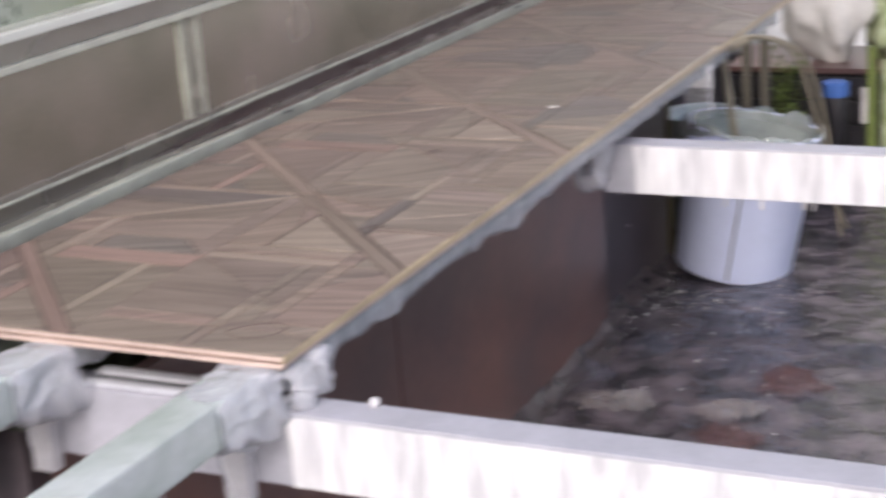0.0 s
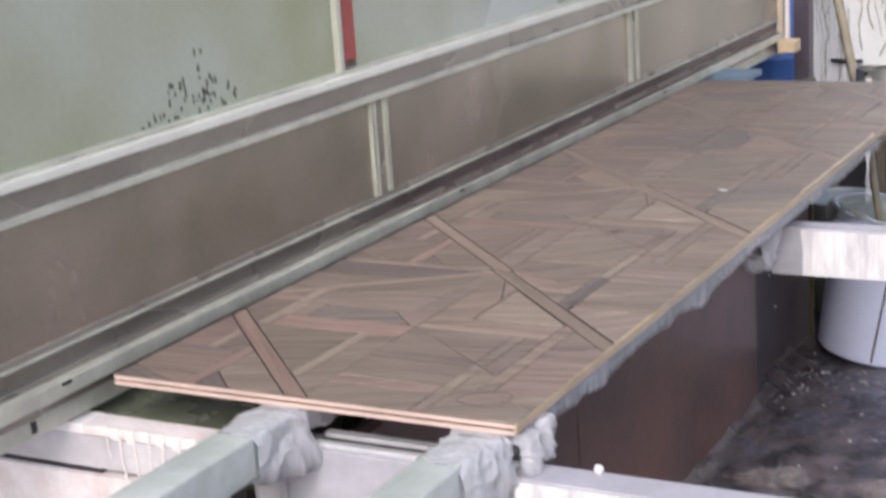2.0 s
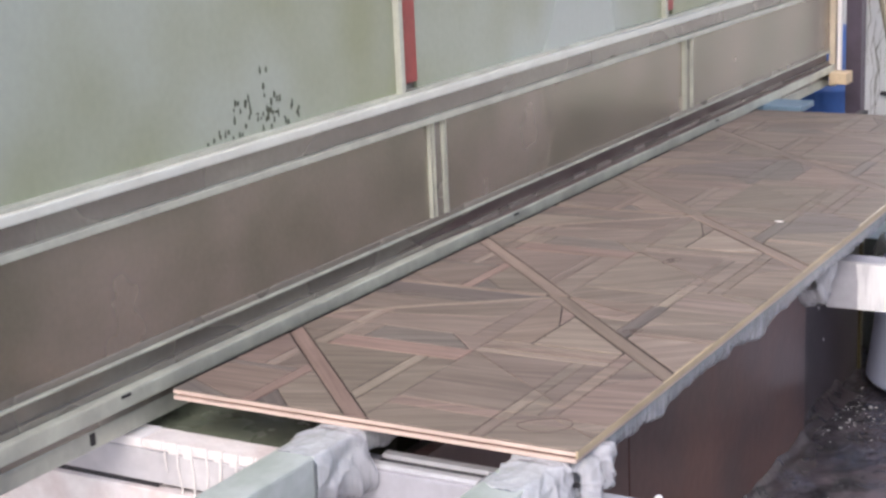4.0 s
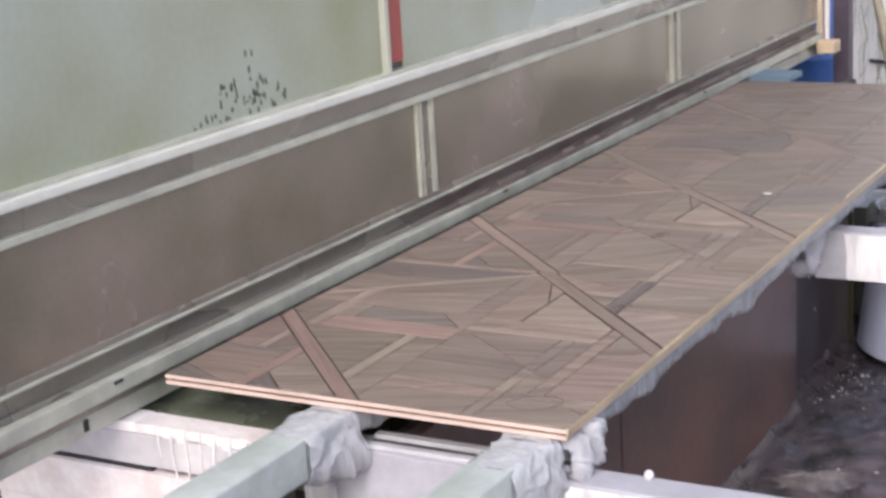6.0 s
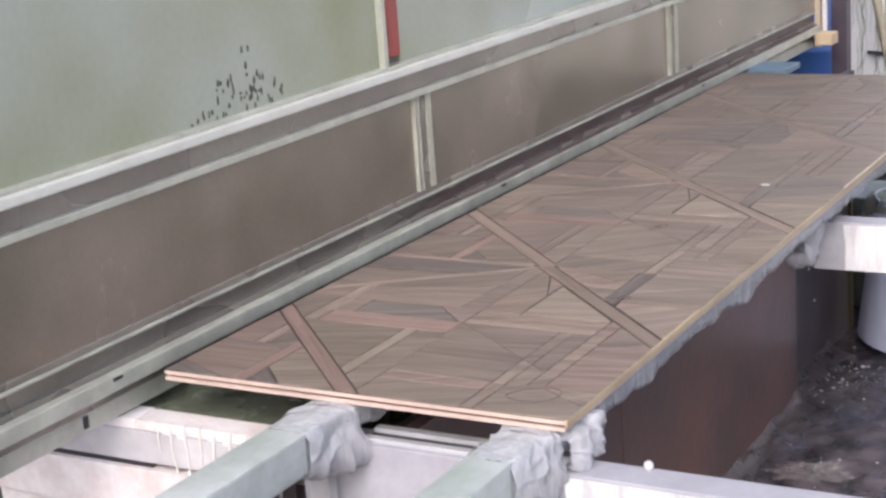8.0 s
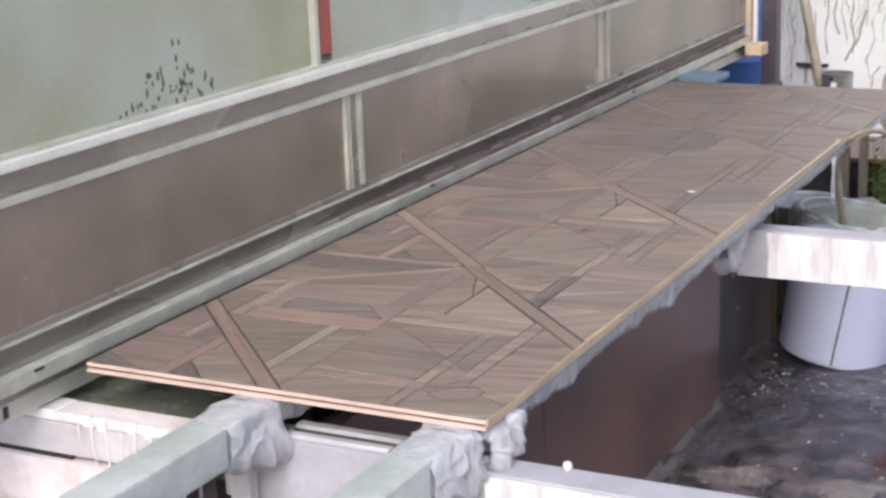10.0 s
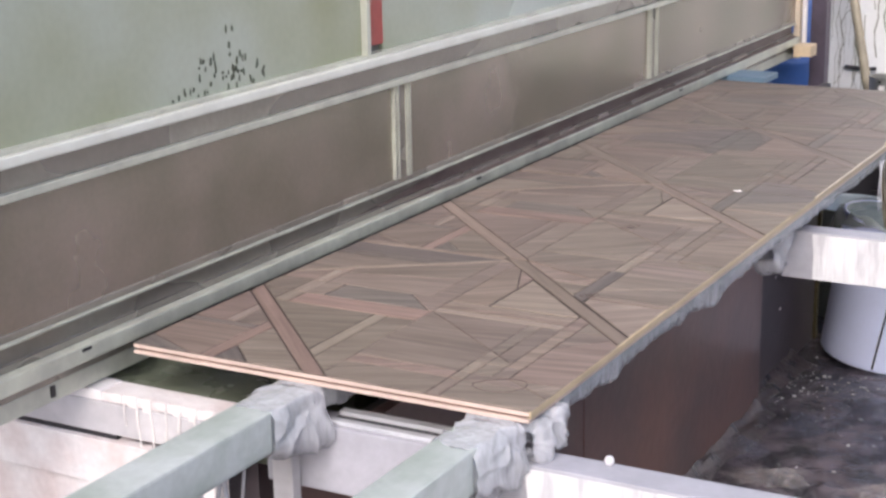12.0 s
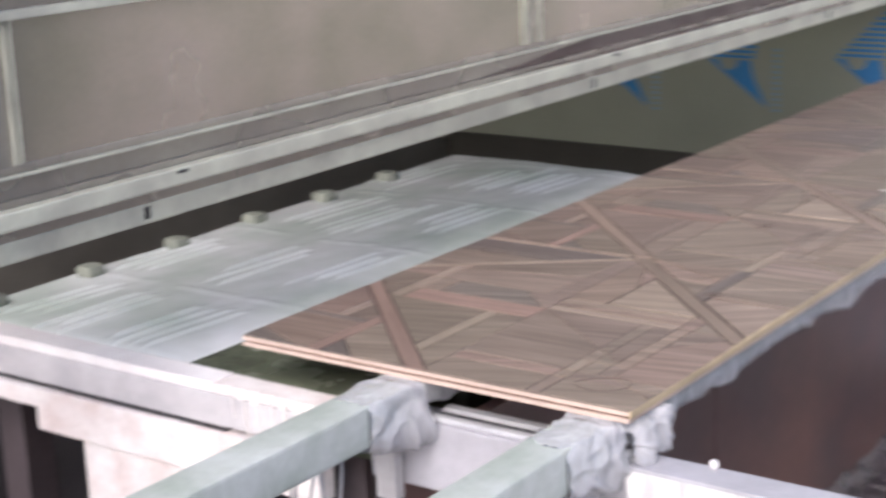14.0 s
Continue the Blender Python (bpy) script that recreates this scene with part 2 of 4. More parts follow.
# ---- the parquet panel ----
def clip(poly, a, b, c):
    """The part of a polygon where a*x + b*y <= c."""
    out = []
    for i, p in enumerate(poly):
        q = poly[(i + 1) % len(poly)]
        dp, dq = a * p[0] + b * p[1] - c, a * q[0] + b * q[1] - c
        if dp <= 0:
            out.append(p)
        if (dp < 0 < dq) or (dq < 0 < dp):
            k = dp / (dp - dq)
            out.append((p[0] + k * (q[0] - p[0]), p[1] + k * (q[1] - p[1])))
    return out


def cut(poly, *planes):
    for pl in planes:
        poly = clip(poly, *pl) if len(poly) > 2 else []
    return poly


def area(p):
    return sum(p[i][0] * p[(i + 1) % len(p)][1] - p[(i + 1) % len(p)][0] * p[i][1] for i in range(len(p))) / 2


def shrink(p, d):
    """Moves every side of a convex polygon inwards by d."""
    out = list(p)
    n = len(p)
    for i in range(n):
        q = p[(i + 1) % n]
        ex, ey = q[0] - p[i][0], q[1] - p[i][1]
        ln = math.hypot(ex, ey)
        if ln > 1e-5:
            nx, ny = ey / ln, -ex / ln
            out = clip(out, nx, ny, nx * p[i][0] + ny * p[i][1] - d)
            if len(out) < 3:
                return []
    return out


def band(poly, axis, lo, hi):
    """Cuts a polygon in three along one axis: below lo, between, above hi."""
    u, v = (1, 0) if axis == "a" else (0, 1)
    return cut(poly, (u, v, lo)), cut(poly, (-u, -v, -lo), (u, v, hi)), cut(poly, (-u, -v, -hi))


def split(poly, p, q):
    """Cuts a polygon in two along the line from p to q: its right side, its left side."""
    nx, ny = p[1] - q[1], q[0] - p[0]
    c = nx * p[0] + ny * p[1]
    return cut(poly, (nx, ny, c)), cut(poly, (-nx, -ny, -c))


def inlay_cell():
    """The inlay of one cell, 0.8 m square, laid out round two diagonal bars; (polygon, tone of wood)."""
    sq = [(0, 0), (0.8, 0), (0.8, 0.8), (0, 0.8)]
    rows = []

    def lay(tone, *polys):
        rows.extend((p, tone) for p in polys)

    lay("bar", cut(sq, (1, 1, 0.415), (-1, -1, -0.365)), cut(sq, (1, 1, 1.207), (-1, -1, -1.158)))
    # the corner before the first bar
    left, strip, right = band(cut(sq, (1, 1, 0.365)), "a", 0.15, 0.18)
    lay("pink", strip)
    low, rail, up = band(left, "b", 0.162, 0.184)
    lay("dark", rail)
    p, strip, q = band(up, "a", 0.07, 0.095)
    lay("pale", strip)
    lay("rosy", p)
    lay("field", q)
    p, q = split(low, (0, 0.06), (0.155, -0.012))
    lay("dark", p)
    lay("rosy", q)
    p, q = split(right, (0.19, 0.06), (0.25, 0))
    lay("field", q)
    lay("dark", p)
    # between the bars, before the cross line
    middle = cut(sq, (-1, -1, -0.415), (1, 1, 1.158))
    low, up = cut(middle, (0, 1, 0.4)), cut(middle, (0, -1, -0.4))
    left, right = cut(low, (1, 0, 0.4)), cut(low, (-1, 0, -0.4))
    body, e, _ = band(left, "b", 0.335, 0.4)
    stub, strip, e = band(e, "a", 0.075, 0.112)
    lay("pale", strip)
    lay("field", stub)
    lay("pink", e)
    p, strip, q = band(body, "a", 0.31, 0.34)
    lay("field", p)
    lay("pale", strip)
    lay("field", q)
    low, mid, up_r = band(right, "b", 0.085, 0.12)
    for piece, tone in ((low, "field"), (mid, "rosy")):
        p, strip, q = band(piece, "a", 0.605, 0.632)
        lay(tone, p)
        lay("pale", strip)
        lay("field", *split(q, (0.632, 0.163), (0.8, 0.058)))
    fan, post, rest = band(up_r, "a", 0.67, 0.7)
    p, foot, q = band(fan, "a", 0.605, 0.632)
    lay("pale", cut(foot, (0, 1, 0.175)))
    lay("field", cut(q, (0, 1, 0.175)))
    for piece in (p, cut(foot, (0, -1, -0.175)), cut(q, (0, -1, -0.175))):
        lay("field", *split(piece, (0.4, 0.4), (0.67, 0.19)))
    stub, post = cut(post, (0, 1, 0.175)), cut(post, (0, -1, -0.175))
    lay("field", stub)
    lay("rosy", post)
    p, q = split(rest, (0.705, 0.301), (0.787, 0.389))
    lay("rosy", p)
    lay("field", q)
    # between the bars, past the cross line
    left, right = cut(up, (1, 0, 0.4)), cut(up, (-1, 0, -0.4))
    right, post, tip = band(right, "a", 0.67, 0.7)
    lay("rosy", post)
    lay("field", tip)
    low, strip, high = band(right, "b", 0.424, 0.448)
    lay("pale", low)
    lay("rosy", strip)
    _, strip, high = band(high, "b", 0.448, 0.474)
    lay("pale", strip)
    p, q = cut(high, (1, 0, 0.482)), cut(high, (-1, 0, -0.482))
    lay("rosy", *split(p, (0.4, 0.8), (0.482, 0.6)))
    lay("light", q)
    low, high = cut(left, (0, 1, 0.482)), cut(left, (0, -1, -0.482))
    stub, strip, f = band(low, "a", 0.075, 0.112)
    lay("field", stub)
    lay("pale", strip)
    dark, tip = cut(f, (1, 1, 0.79)), cut(f, (-1, -1, -0.79))
    gap, dark = cut(dark, (1, 0, 0.155)), cut(dark, (-1, 0, -0.155))
    lay("field", gap, tip)
    lay("slate", dark)
    under, over = split(high, (0.159, 0.626), (0.395, 0.787))
    lip, wedge = split(over, (0.159, 0.640), (0.395, 0.801))
    lay("pale", lip)
    stub, strip, wedge = band(wedge, "b", 0.69, 0.712)
    lay("field", stub)
    lay("dark", strip)
    wedge, line, _ = band(wedge, "b", 0.785, 0.8)
    lay("slate", wedge)
    lay("light", line)
    p, strip, q = band(under, "a", 0.075, 0.112)
    lay("rosy", p)
    lay("pale", cut(strip, (0, 1, 0.57)))
    lay("rosy", cut(strip, (0, -1, -0.57)))
    p, q = split(q, (0.352, 0.482), (0.362, 0.8))
    lay("field", p)
    lay("field", *split(q, (0.112, 0.56), (0.36, 0.62)))
    # the corner past the second bar
    left, strip, right = band(cut(sq, (-1, -1, -1.207)), "a", 0.6, 0.635)
    lay("dark", strip)
    p, line, q = band(left, "b", 0.68, 0.7)
    lay("field", p)
    lay("pale", line)
    lay("rosy", *split(q, (0.407, 0.8), (0.6, 0.72)))
    p, line, q = band(right, "b", 0.6, 0.618)
    lay("light", p)
    lay("pale", line)
    lay("field", *split(q, (0.635, 0.66), (0.8, 0.75)))
    return [(p, k) for p, k in rows if len(p) > 2 and abs(area(p)) > 6e-5]


def inlay_pieces(panel, length):
    rng = random.Random(7)
    shapes = inlay_cell()
    tones = {"bar": (M_WOODTOP, M_WOODPINK, M_WOODTOP), "pink": (M_WOODPINK, M_WOODPINK, M_WOODPALE), "pale": (M_WOODPALE, M_WOODPALE, M_WOODTOP),
             "dark": (M_WOODDARK, M_WOODDARK, M_WOODTOP), "slate": (M_WOODDARK, M_WOODTOP, M_WOODTOP), "rosy": (M_WOODBAR, M_WOODTOP, M_WOODTOP),
             "light": (M_WOODPALE, M_WOODTOP, M_WOODTOP), "field": (M_WOODTOP,)}
    narrow = ("bar", "pink", "pale", "dark")
    for cell in range(math.ceil(length / 0.8)):
        for poly, tone in shapes:
            pts = [(u - 0.8 + 0.0006, v + 0.8 * cell) for u, v in poly]
            if area(pts) < 0:
                pts.reverse()
            low = shrink(pts, {"bar": 0.0027, "light": 0.0042, "dark": 0.0018, "pale": 0.0018, "pink": 0.0017, "slate": 0.0016, "rosy": 0.0013}.get(tone, 0.0011) if cell < 2 else 0.0011)
            top = shrink(low, 0.0006) if low else []
            if len(top) < 3 or len(top) != len(low):
                continue
            cx, cy = sum(p[0] for p in low) / len(low), sum(p[1] for p in low) / len(low)
            n = len(low)
            (x0, y0), (x1, y1) = max(((low[k], low[(k + 1) % n]) for k in range(n)), key=lambda e: math.dist(*e))
            turn = math.atan2(y1 - y0, x1 - x0) if tone in narrow else rng.choice((0.35, 0.5, 0.2, 0.05, 0.7, 0.0))
            z = 0.5718 + rng.uniform(-0.0003, 0.0004)
            c, sn = math.cos(-turn), math.sin(-turn)
            put = [[(c * (x - cx) - sn * (y - cy), sn * (x - cx) + c * (y - cy)) for x, y in ring] for ring in (low, top)]
            bm = bmesh.new()
            a = [bm.verts.new((x, y, 0.5685 - 0.55)) for x, y in put[0]]
            b = [bm.verts.new((x, y, z - 0.5506)) for x, y in put[0]]
            t = [bm.verts.new((x, y, z - 0.55)) for x, y in put[1]]
            bm.faces.new(t)
            for k in range(n):
                j = (k + 1) % n
                bm.faces.new((a[k], a[j], b[j], b[k]))
                bm.faces.new((b[k], b[j], t[j], t[k]))
            choice = tones[tone]
            m = choice[0] if cell == 0 or tone == "light" else rng.choice(choice)
            if cell > 1 and tone not in ("dark", "slate"):
                m = M_WOODTOP if rng.random() < 0.8 else M_WOODBAR
            if tone == "bar" and cell < 2:
                m = M_WOODPINK if cell == 0 and cx + cy < 0 else M_WOODBAR
            if tone not in narrow and (math.hypot(cx + 0.41, cy - 2.2) < 0.19 or math.hypot(cx + 0.11, cy - 1.63) < 0.09):
                m = M_WOODDARK
            me = bpy.data.meshes.new("inlay_piece")
            bm.to_mesh(me)
            bm.free()
            me.materials.append(m)
            ob = new("inlay_piece", me)
            ob.parent = panel
            ob.location = (cx + 0.4, cy - 1.5, 0)
            ob.rotation_euler = (0, 0, turn)


def flooring_panel():
    p = base("flooring_panel", -0.4, 1.5, 0.55, "long walnut parquet panel with diamond inlay lying on wrapped bars", "panel")
    L = 3.2
    part("lower_ply", boxes((-0.8, -0.004, 0, L, 0.55, 0.5565), bevel=0.0008), M_PLY, p, "pinkish plywood edge")
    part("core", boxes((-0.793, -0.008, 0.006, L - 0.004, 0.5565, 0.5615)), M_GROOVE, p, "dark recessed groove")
    part("upper_ply", boxes((-0.8, -0.004, 0, L, 0.5615, 0.5684), bevel=0.0008), M_PLY, p, "pinkish plywood edge")
    part("glue_layer", boxes((-0.799, -0.005, 0.001, L - 0.001, 0.5684, 0.5697)), M_GLUE, p, "dark glue line between the inlay pieces")
    part("edge_band", boxes((-0.0038, 0.0, 0, L, 0.558, 0.5705), bevel=0.0008), M_PLYEDGE, p, "pale yellow edge band")
    return p


PANEL = flooring_panel()


def fleck(x, y, s, label):
    bm = bmesh.new()
    bmesh.ops.create_icosphere(bm, subdivisions=2, radius=1)
    bmesh.ops.scale(bm, verts=bm.verts, vec=(s * 1.6, s * 0.7, 0.002))
    bmesh.ops.translate(bm, verts=bm.verts, vec=(x, y, 0.5735))
    tagged(part("paint_fleck", bm, M_DRIP, None, at=(x, y, 0.572)), label, "paint")


fleck(-0.193, 1.591, 0.008, "small dried white paint fleck on the parquet")


# ---- bars that carry it ----
def wrinkled(y0, y1, x0, x1, z0, z1, amp, seed, hang=0.0, step=0.01, seg=36, along="y"):
    """A film sleeve round a bar: rounded box in section, folded along its length, with a sagging lower edge."""
    bm = bmesh.new()
    n = max(3, int((y1 - y0) / step))
    rings = []
    cx, cz, hx, hz = (x0 + x1) / 2, (z0 + z1) / 2, (x1 - x0) / 2, (z1 - z0) / 2
    for i in range(n + 1):
        y = y0 + (y1 - y0) * i / n
        sag = hang * max(0, noise.noise(Vector((y * 5, seed, 3.3))) * 1.3 - 0.05) + 0.35 * hang * max(0, noise.noise(Vector((y * 19, seed, 7.1))))
        if y > 1.9:
            sag *= 0.35
        ring = []
        for k in range(seg):
            a = 2 * math.pi * k / seg
            c, sn = math.cos(a), math.sin(a)
            r = 1 / (abs(c) ** 5 + abs(sn) ** 5) ** 0.2
            f = amp * (0.7 * noise.noise(Vector((y * 12 + a * 0.6, a * 0.9, seed))) + 0.5 - 1.1 * abs(noise.noise(Vector((y * 21 + a * 1.3, a * 0.7, seed + 9))))
                       - 0.5 * abs(noise.noise(Vector((y * 48 + a * 2.4, a * 1.3, seed + 5)))))
            if sn > 0.55:
                f = min(f, 0) * 0.6
            yy = y + 0.35 * amp * noise.noise(Vector((a * 2, y * 20, seed + 4)))
            z = cz + r * sn * hz + f * sn - (sag if sn < -0.3 else 0)
            ring.append(bm.verts.new((cx + r * c * hx + f * c, yy, z)))
        rings.append(ring)
    for a, b in zip(rings, rings[1:]):
        for k in range(seg):
            bm.faces.new((a[k], a[(k + 1) % seg], b[(k + 1) % seg], b[k]))
    bm.faces.new(rings[0])
    bm.faces.new(rings[-1][::-1])
    return bm


def ruffle(y0, y1, x0, x1, z0, z1, amp, seed, top=0.549, seg=96, step=0.0022, bell=0.0, creases=20.0, closed=False):
    """Gathered film round a bar's end: creases of uneven width that run round the bar; bell widens it downwards."""
    bm = bmesh.new()
    n = int((y1 - y0) / step)
    cx, cz, hx, hz = (x0 + x1) / 2, (z0 + z1) / 2, (x1 - x0) / 2, (z1 - z0) / 2
    rings = []
    for i in range(n + 1):
        k = i / n
        y = y0 + (y1 - y0) * k
        ends = math.sin(math.pi * (0.03 + 0.94 * k)) ** 0.35 if closed else 0.93 + 0.07 * min(1, 7 * k) ** 0.5
        ring = []
        for j in range(seg):
            a = 2 * math.pi * j / seg
            c, sn = math.cos(a), math.sin(a)
            r = ends / (abs(c) ** 4 + abs(sn) ** 4) ** 0.25
            u = y + 0.035 * sn + 0.05 * noise.noise(Vector((c * 1.1, sn * 1.1, seed)))
            crease = 0.55 - 1.9 * abs(noise.noise(Vector((u * creases, c * 1.1 + seed, sn * 1.1)))) ** 0.8
            small = 0.4 - abs(noise.noise(Vector((u * creases * 2.6, c * 2.4, sn * 2.4 + seed))))
            swell = noise.noise(Vector((y * 9, c * 1.1, sn * 1.1 + seed + 6)))
            f = amp * (0.35 + 0.65 * min(1, 1.6 * k)) * (0.7 * crease + 0.3 * small + 0.7 * swell + 0.4)
            drop = max(0, -sn)
            f += amp * drop * max(0, noise.noise(Vector((y * 14, a * 1.2, seed + 3)))) + bell * drop * k
            z = cz + r * sn * hz + f * sn - bell * drop * k
            ring.append(bm.verts.new((cx + r * c * hx + f * c, y + 0.25 * amp * noise.noise(Vector((a * 3, y * 30, seed + 4))), min(z, top))))
        rings.append(ring)
    for p, q in zip(rings, rings[1:]):
        for j in range(seg):
            bm.faces.new((p[j], p[(j + 1) % seg], q[(j + 1) % seg], q[j]))
    bm.faces.new(rings[0])
    bm.faces.new(rings[-1][::-1])
    return bm


def strand(x, y, z0, z1, seed, r=0.0022, lean=0.02):
    rng = random.Random(seed)
    lx, ly = rng.uniform(-lean, lean), rng.uniform(-lean, lean)
    pts = []
    for i in range(8):
        k = i / 7
        w = min(0.003, 0.02 * (z0 - z1))
        pts.append((x + lx * k + w * math.sin(5 * k + seed), y + ly * k + w * math.cos(4 * k + seed), z0 + (z1 - z0) * k))
    return tube(bmesh.new(), pts, r * rng.uniform(0.8, 1.4), 6, 0.7)


def cross_beam(y0, x0, x1, label):
    b = base("cross_beam", (x0 + x1) / 2, y0, 0.345, label, "beam", "cross beams")
    bm = boxes((x0, x1, y0, y0 + 0.07, 0.347, 0.47), bevel=0.005)
    part("tube", bm, M_BEAM, b)
    rng = random.Random(int(y0 * 100))
    film = bmesh.new()
    lo = max(-0.015, x0 + 0.004)
    n = 170
    rows = []
    for i in range(n + 1):
        x = lo + (x1 - lo) * i / n
        w = 0.0016 * noise.noise(Vector((x * 22, 0.3, y0))) + 0.0022 * noise.noise(Vector((x * 60, 1.3, y0)))
        row = []
        for j, z in enumerate((0.466, 0.44, 0.41, 0.38, 0.35)):
            row.append(film.verts.new((x + 0.02 * noise.noise(Vector((x * 6, z * 12, 1))), y0 - 0.0045 - abs(w) - 0.0015 * noise.noise(Vector((x * 30, z * 20, 5))), z)))
        rows.append(row)
    for p, q in zip(rows, rows[1:]):
        for j in range(4):
            film.faces.new((p[j], p[j + 1], q[j + 1], q[j]))
    part("film", film, M_WHITEFILM, b, "tight white wrinkled film", smooth=True)
    for i in range(9):
        x = rng.uniform(0.15, x1 - 0.3)
        part("drip", strand(x, y0 + 0.004, 0.349, 0.349 - rng.uniform(0.006, 0.03), i + int(y0 * 50), 0.003, 0.002), M_DRIP, b)
    return b


M_WHITEFILM = mat("white_stretched_film", (0.72, 0.72, 0.72), 0.3, var=0.16, scale=8, other=(0.5, 0.5, 0.52), bump=0.5, bscale=34, stretch=(4, 1, 0.7))
M_WHITEFILM.node_tree.nodes["Bump"].inputs["Distance"].default_value = 0.008
FRONT = cross_beam(0.02, -0.53, 1.9, "white film-wrapped square cross beam with dried drips")
cross_beam(1.66, -0.095, 1.9, "white film-wrapped cross beam below the parquet panel")


def knob():
    bm = bmesh.new()
    bmesh.ops.create_icosphere(bm, subdivisions=3, radius=0.0085)
    bmesh.ops.scale(bm, verts=bm.verts, vec=(1, 1, 1.1))
    bmesh.ops.translate(bm, verts=bm.verts, vec=(0.102, 0.078, 0.477))
    k = part("bolt_head", bm, M_PAINT, FRONT, "paint-covered bolt head", smooth=True)
    return k


knob()


def arm(x0, seed, label):
    a = base("support_bar", x0 + 0.04, 0, 0.47, label, "bar", "support bars")
    part("tube", boxes((x0, x0 + 0.078, -1.3, 0.0, 0.476, 0.5475), (x0 + 0.001, x0 + 0.077, 0.0005, 3.12, 0.505, 0.547), bevel=0.006), M_ARM, a)
    part("film_sleeve", wrinkled(-0.02, 3.12, x0 - 0.006, x0 + 0.086, 0.498, 0.5495, 0.004, seed, 0.05, step=0.008, seg=44), M_FILM, a, "milky wrinkled film sleeve", smooth=True)
    part("film_wad", ruffle(-0.135, 0.012, x0 - 0.005, x0 + 0.086, 0.464, 0.5493, 0.014, seed + 3.7, bell=0.018, creases=17 if seed < 3 else 24), M_FILM, a, "bunched milky film", smooth=True)
    part("bracket", boxes((x0 - 0.012, x0 + 0.03, -0.012, 0.014, 0.325, 0.468), bevel=0.003), M_PAINT, a, "white painted steel bracket")
    rng = random.Random(int(seed * 10))
    for i in range(6):
        part("drip", strand(x0 + rng.uniform(0.01, 0.07), rng.uniform(-0.3, -0.08), 0.474, 0.474 - rng.uniform(0.05, 0.22), seed * 10 + i, 0.003), M_FILM, a)
    return a


arm(-0.485, 1.3, "pale green painted bar wrapped in milky film at its end")
ARM_R = arm(-0.112, 5.2, "pale green painted bar wrapped in milky film below the panel")


def film_curl(x, y, w, d, z0, z1, seed, amp=0.013):
    bm = ruffle(y, y + d, x, x + w, z0, z1, amp, seed, creases=30, closed=True)
    part("film_curl", bm, M_FILM, ARM_R, "bunched milky film", smooth=True)


film_curl(-0.048, 0.018, 0.058, 0.06, 0.468, 0.5485, 11.0, 0.01)
film_curl(-0.045, 0.07, 0.056, 0.065, 0.475, 0.5485, 14.0, 0.01)
film_curl(-0.15, 1.56, 0.085, 0.085, 0.375, 0.53, 17.0, 0.012)
part("clip", boxes((-0.024, -0.017, 0.012, 0.02, 0.495, 0.528), (-0.03, -0.004, 0.01, 0.018, 0.505, 0.511), bevel=0.002), M_BLACK, ARM_R, "small black clip")


def slide_rail():
    r = base("slide_rail", -0.26, 0.05, 0.47, "twin aluminium slide rail on the cross beam", "rail")
    part("rear_bar", boxes((-0.405, -0.115, 0.068, 0.088, 0.4705, 0.482), bevel=0.002), M_ALU, r)
    part("front_bar", boxes((-0.405, -0.115, 0.03, 0.046, 0.4705, 0.479), bevel=0.002), M_ALU, r)
    part("slot", boxes((-0.405, -0.115, 0.046, 0.068, 0.4702, 0.474)), M_BLACK, r, "dark slot")


M_ALU = mat("aluminium", (0.68, 0.69, 0.72), 0.35, metal=0.4, var=0.12, scale=20, bump=0.05)
slide_rail()


# ---- the machine's body ----
def tank_side():
    t = base("tank", -0.4, 1.0, GZ, "brown painted steel tank with upright seams", "tank")
    for y0, y1 in ((0.12, 0.995), (1.001, 2.32)):
        part("side_plate", boxes((-0.375, -0.345, y0, y1, GZ, 0.468), bevel=0.003), M_BROWN, t)
    part("seam", boxes((-0.373, -0.351, 0.995, 1.001, GZ, 0.468)), M_BLACK, t)
    part("front_plate", boxes((-0.62, -0.377, 0.12, 0.15, GZ, 0.34), bevel=0.003), M_BROWN, t)
    part("rear_plate", boxes((-0.415, -0.39, 2.322, 3.06, GZ, 0.45), bevel=0.003), M_DARKPLATE, t, "black steel plate")
    part("corner_strip", boxes((-0.395, -0.38, 3.06, 3.085, GZ, 0.45), bevel=0.002), M_OLIVE, t, "olive painted strip")
    part("bottom", boxes((-2.69, -0.48, 0.2, 3.89, GZ, GZ + 0.05)), M_BLACK, t)
    # Plate added to keep side light off the pit and the board.
    part("pit_light_block", boxes((-0.62, -0.59, 3.0, 3.89, GZ, 0.47), bevel=0.003), M_BLACK, t, "added black plate that keeps light out of the pit")


M_OLIVE = mat("olive_paint", (0.075, 0.06, 0.02), 0.6, var=0.3, scale=9)
tank_side()


PADX = -1.635


M_WETSTEEL = mat("wet_olive_steel", (0.12, 0.135, 0.095), 0.25, var=0.4, scale=9)


FILM_X = -0.95  # where the stretched film ends


M_PAD = mat("worn_pad", (0.3, 0.32, 0.27), 0.6, var=0.4, scale=14, bump=0.6)


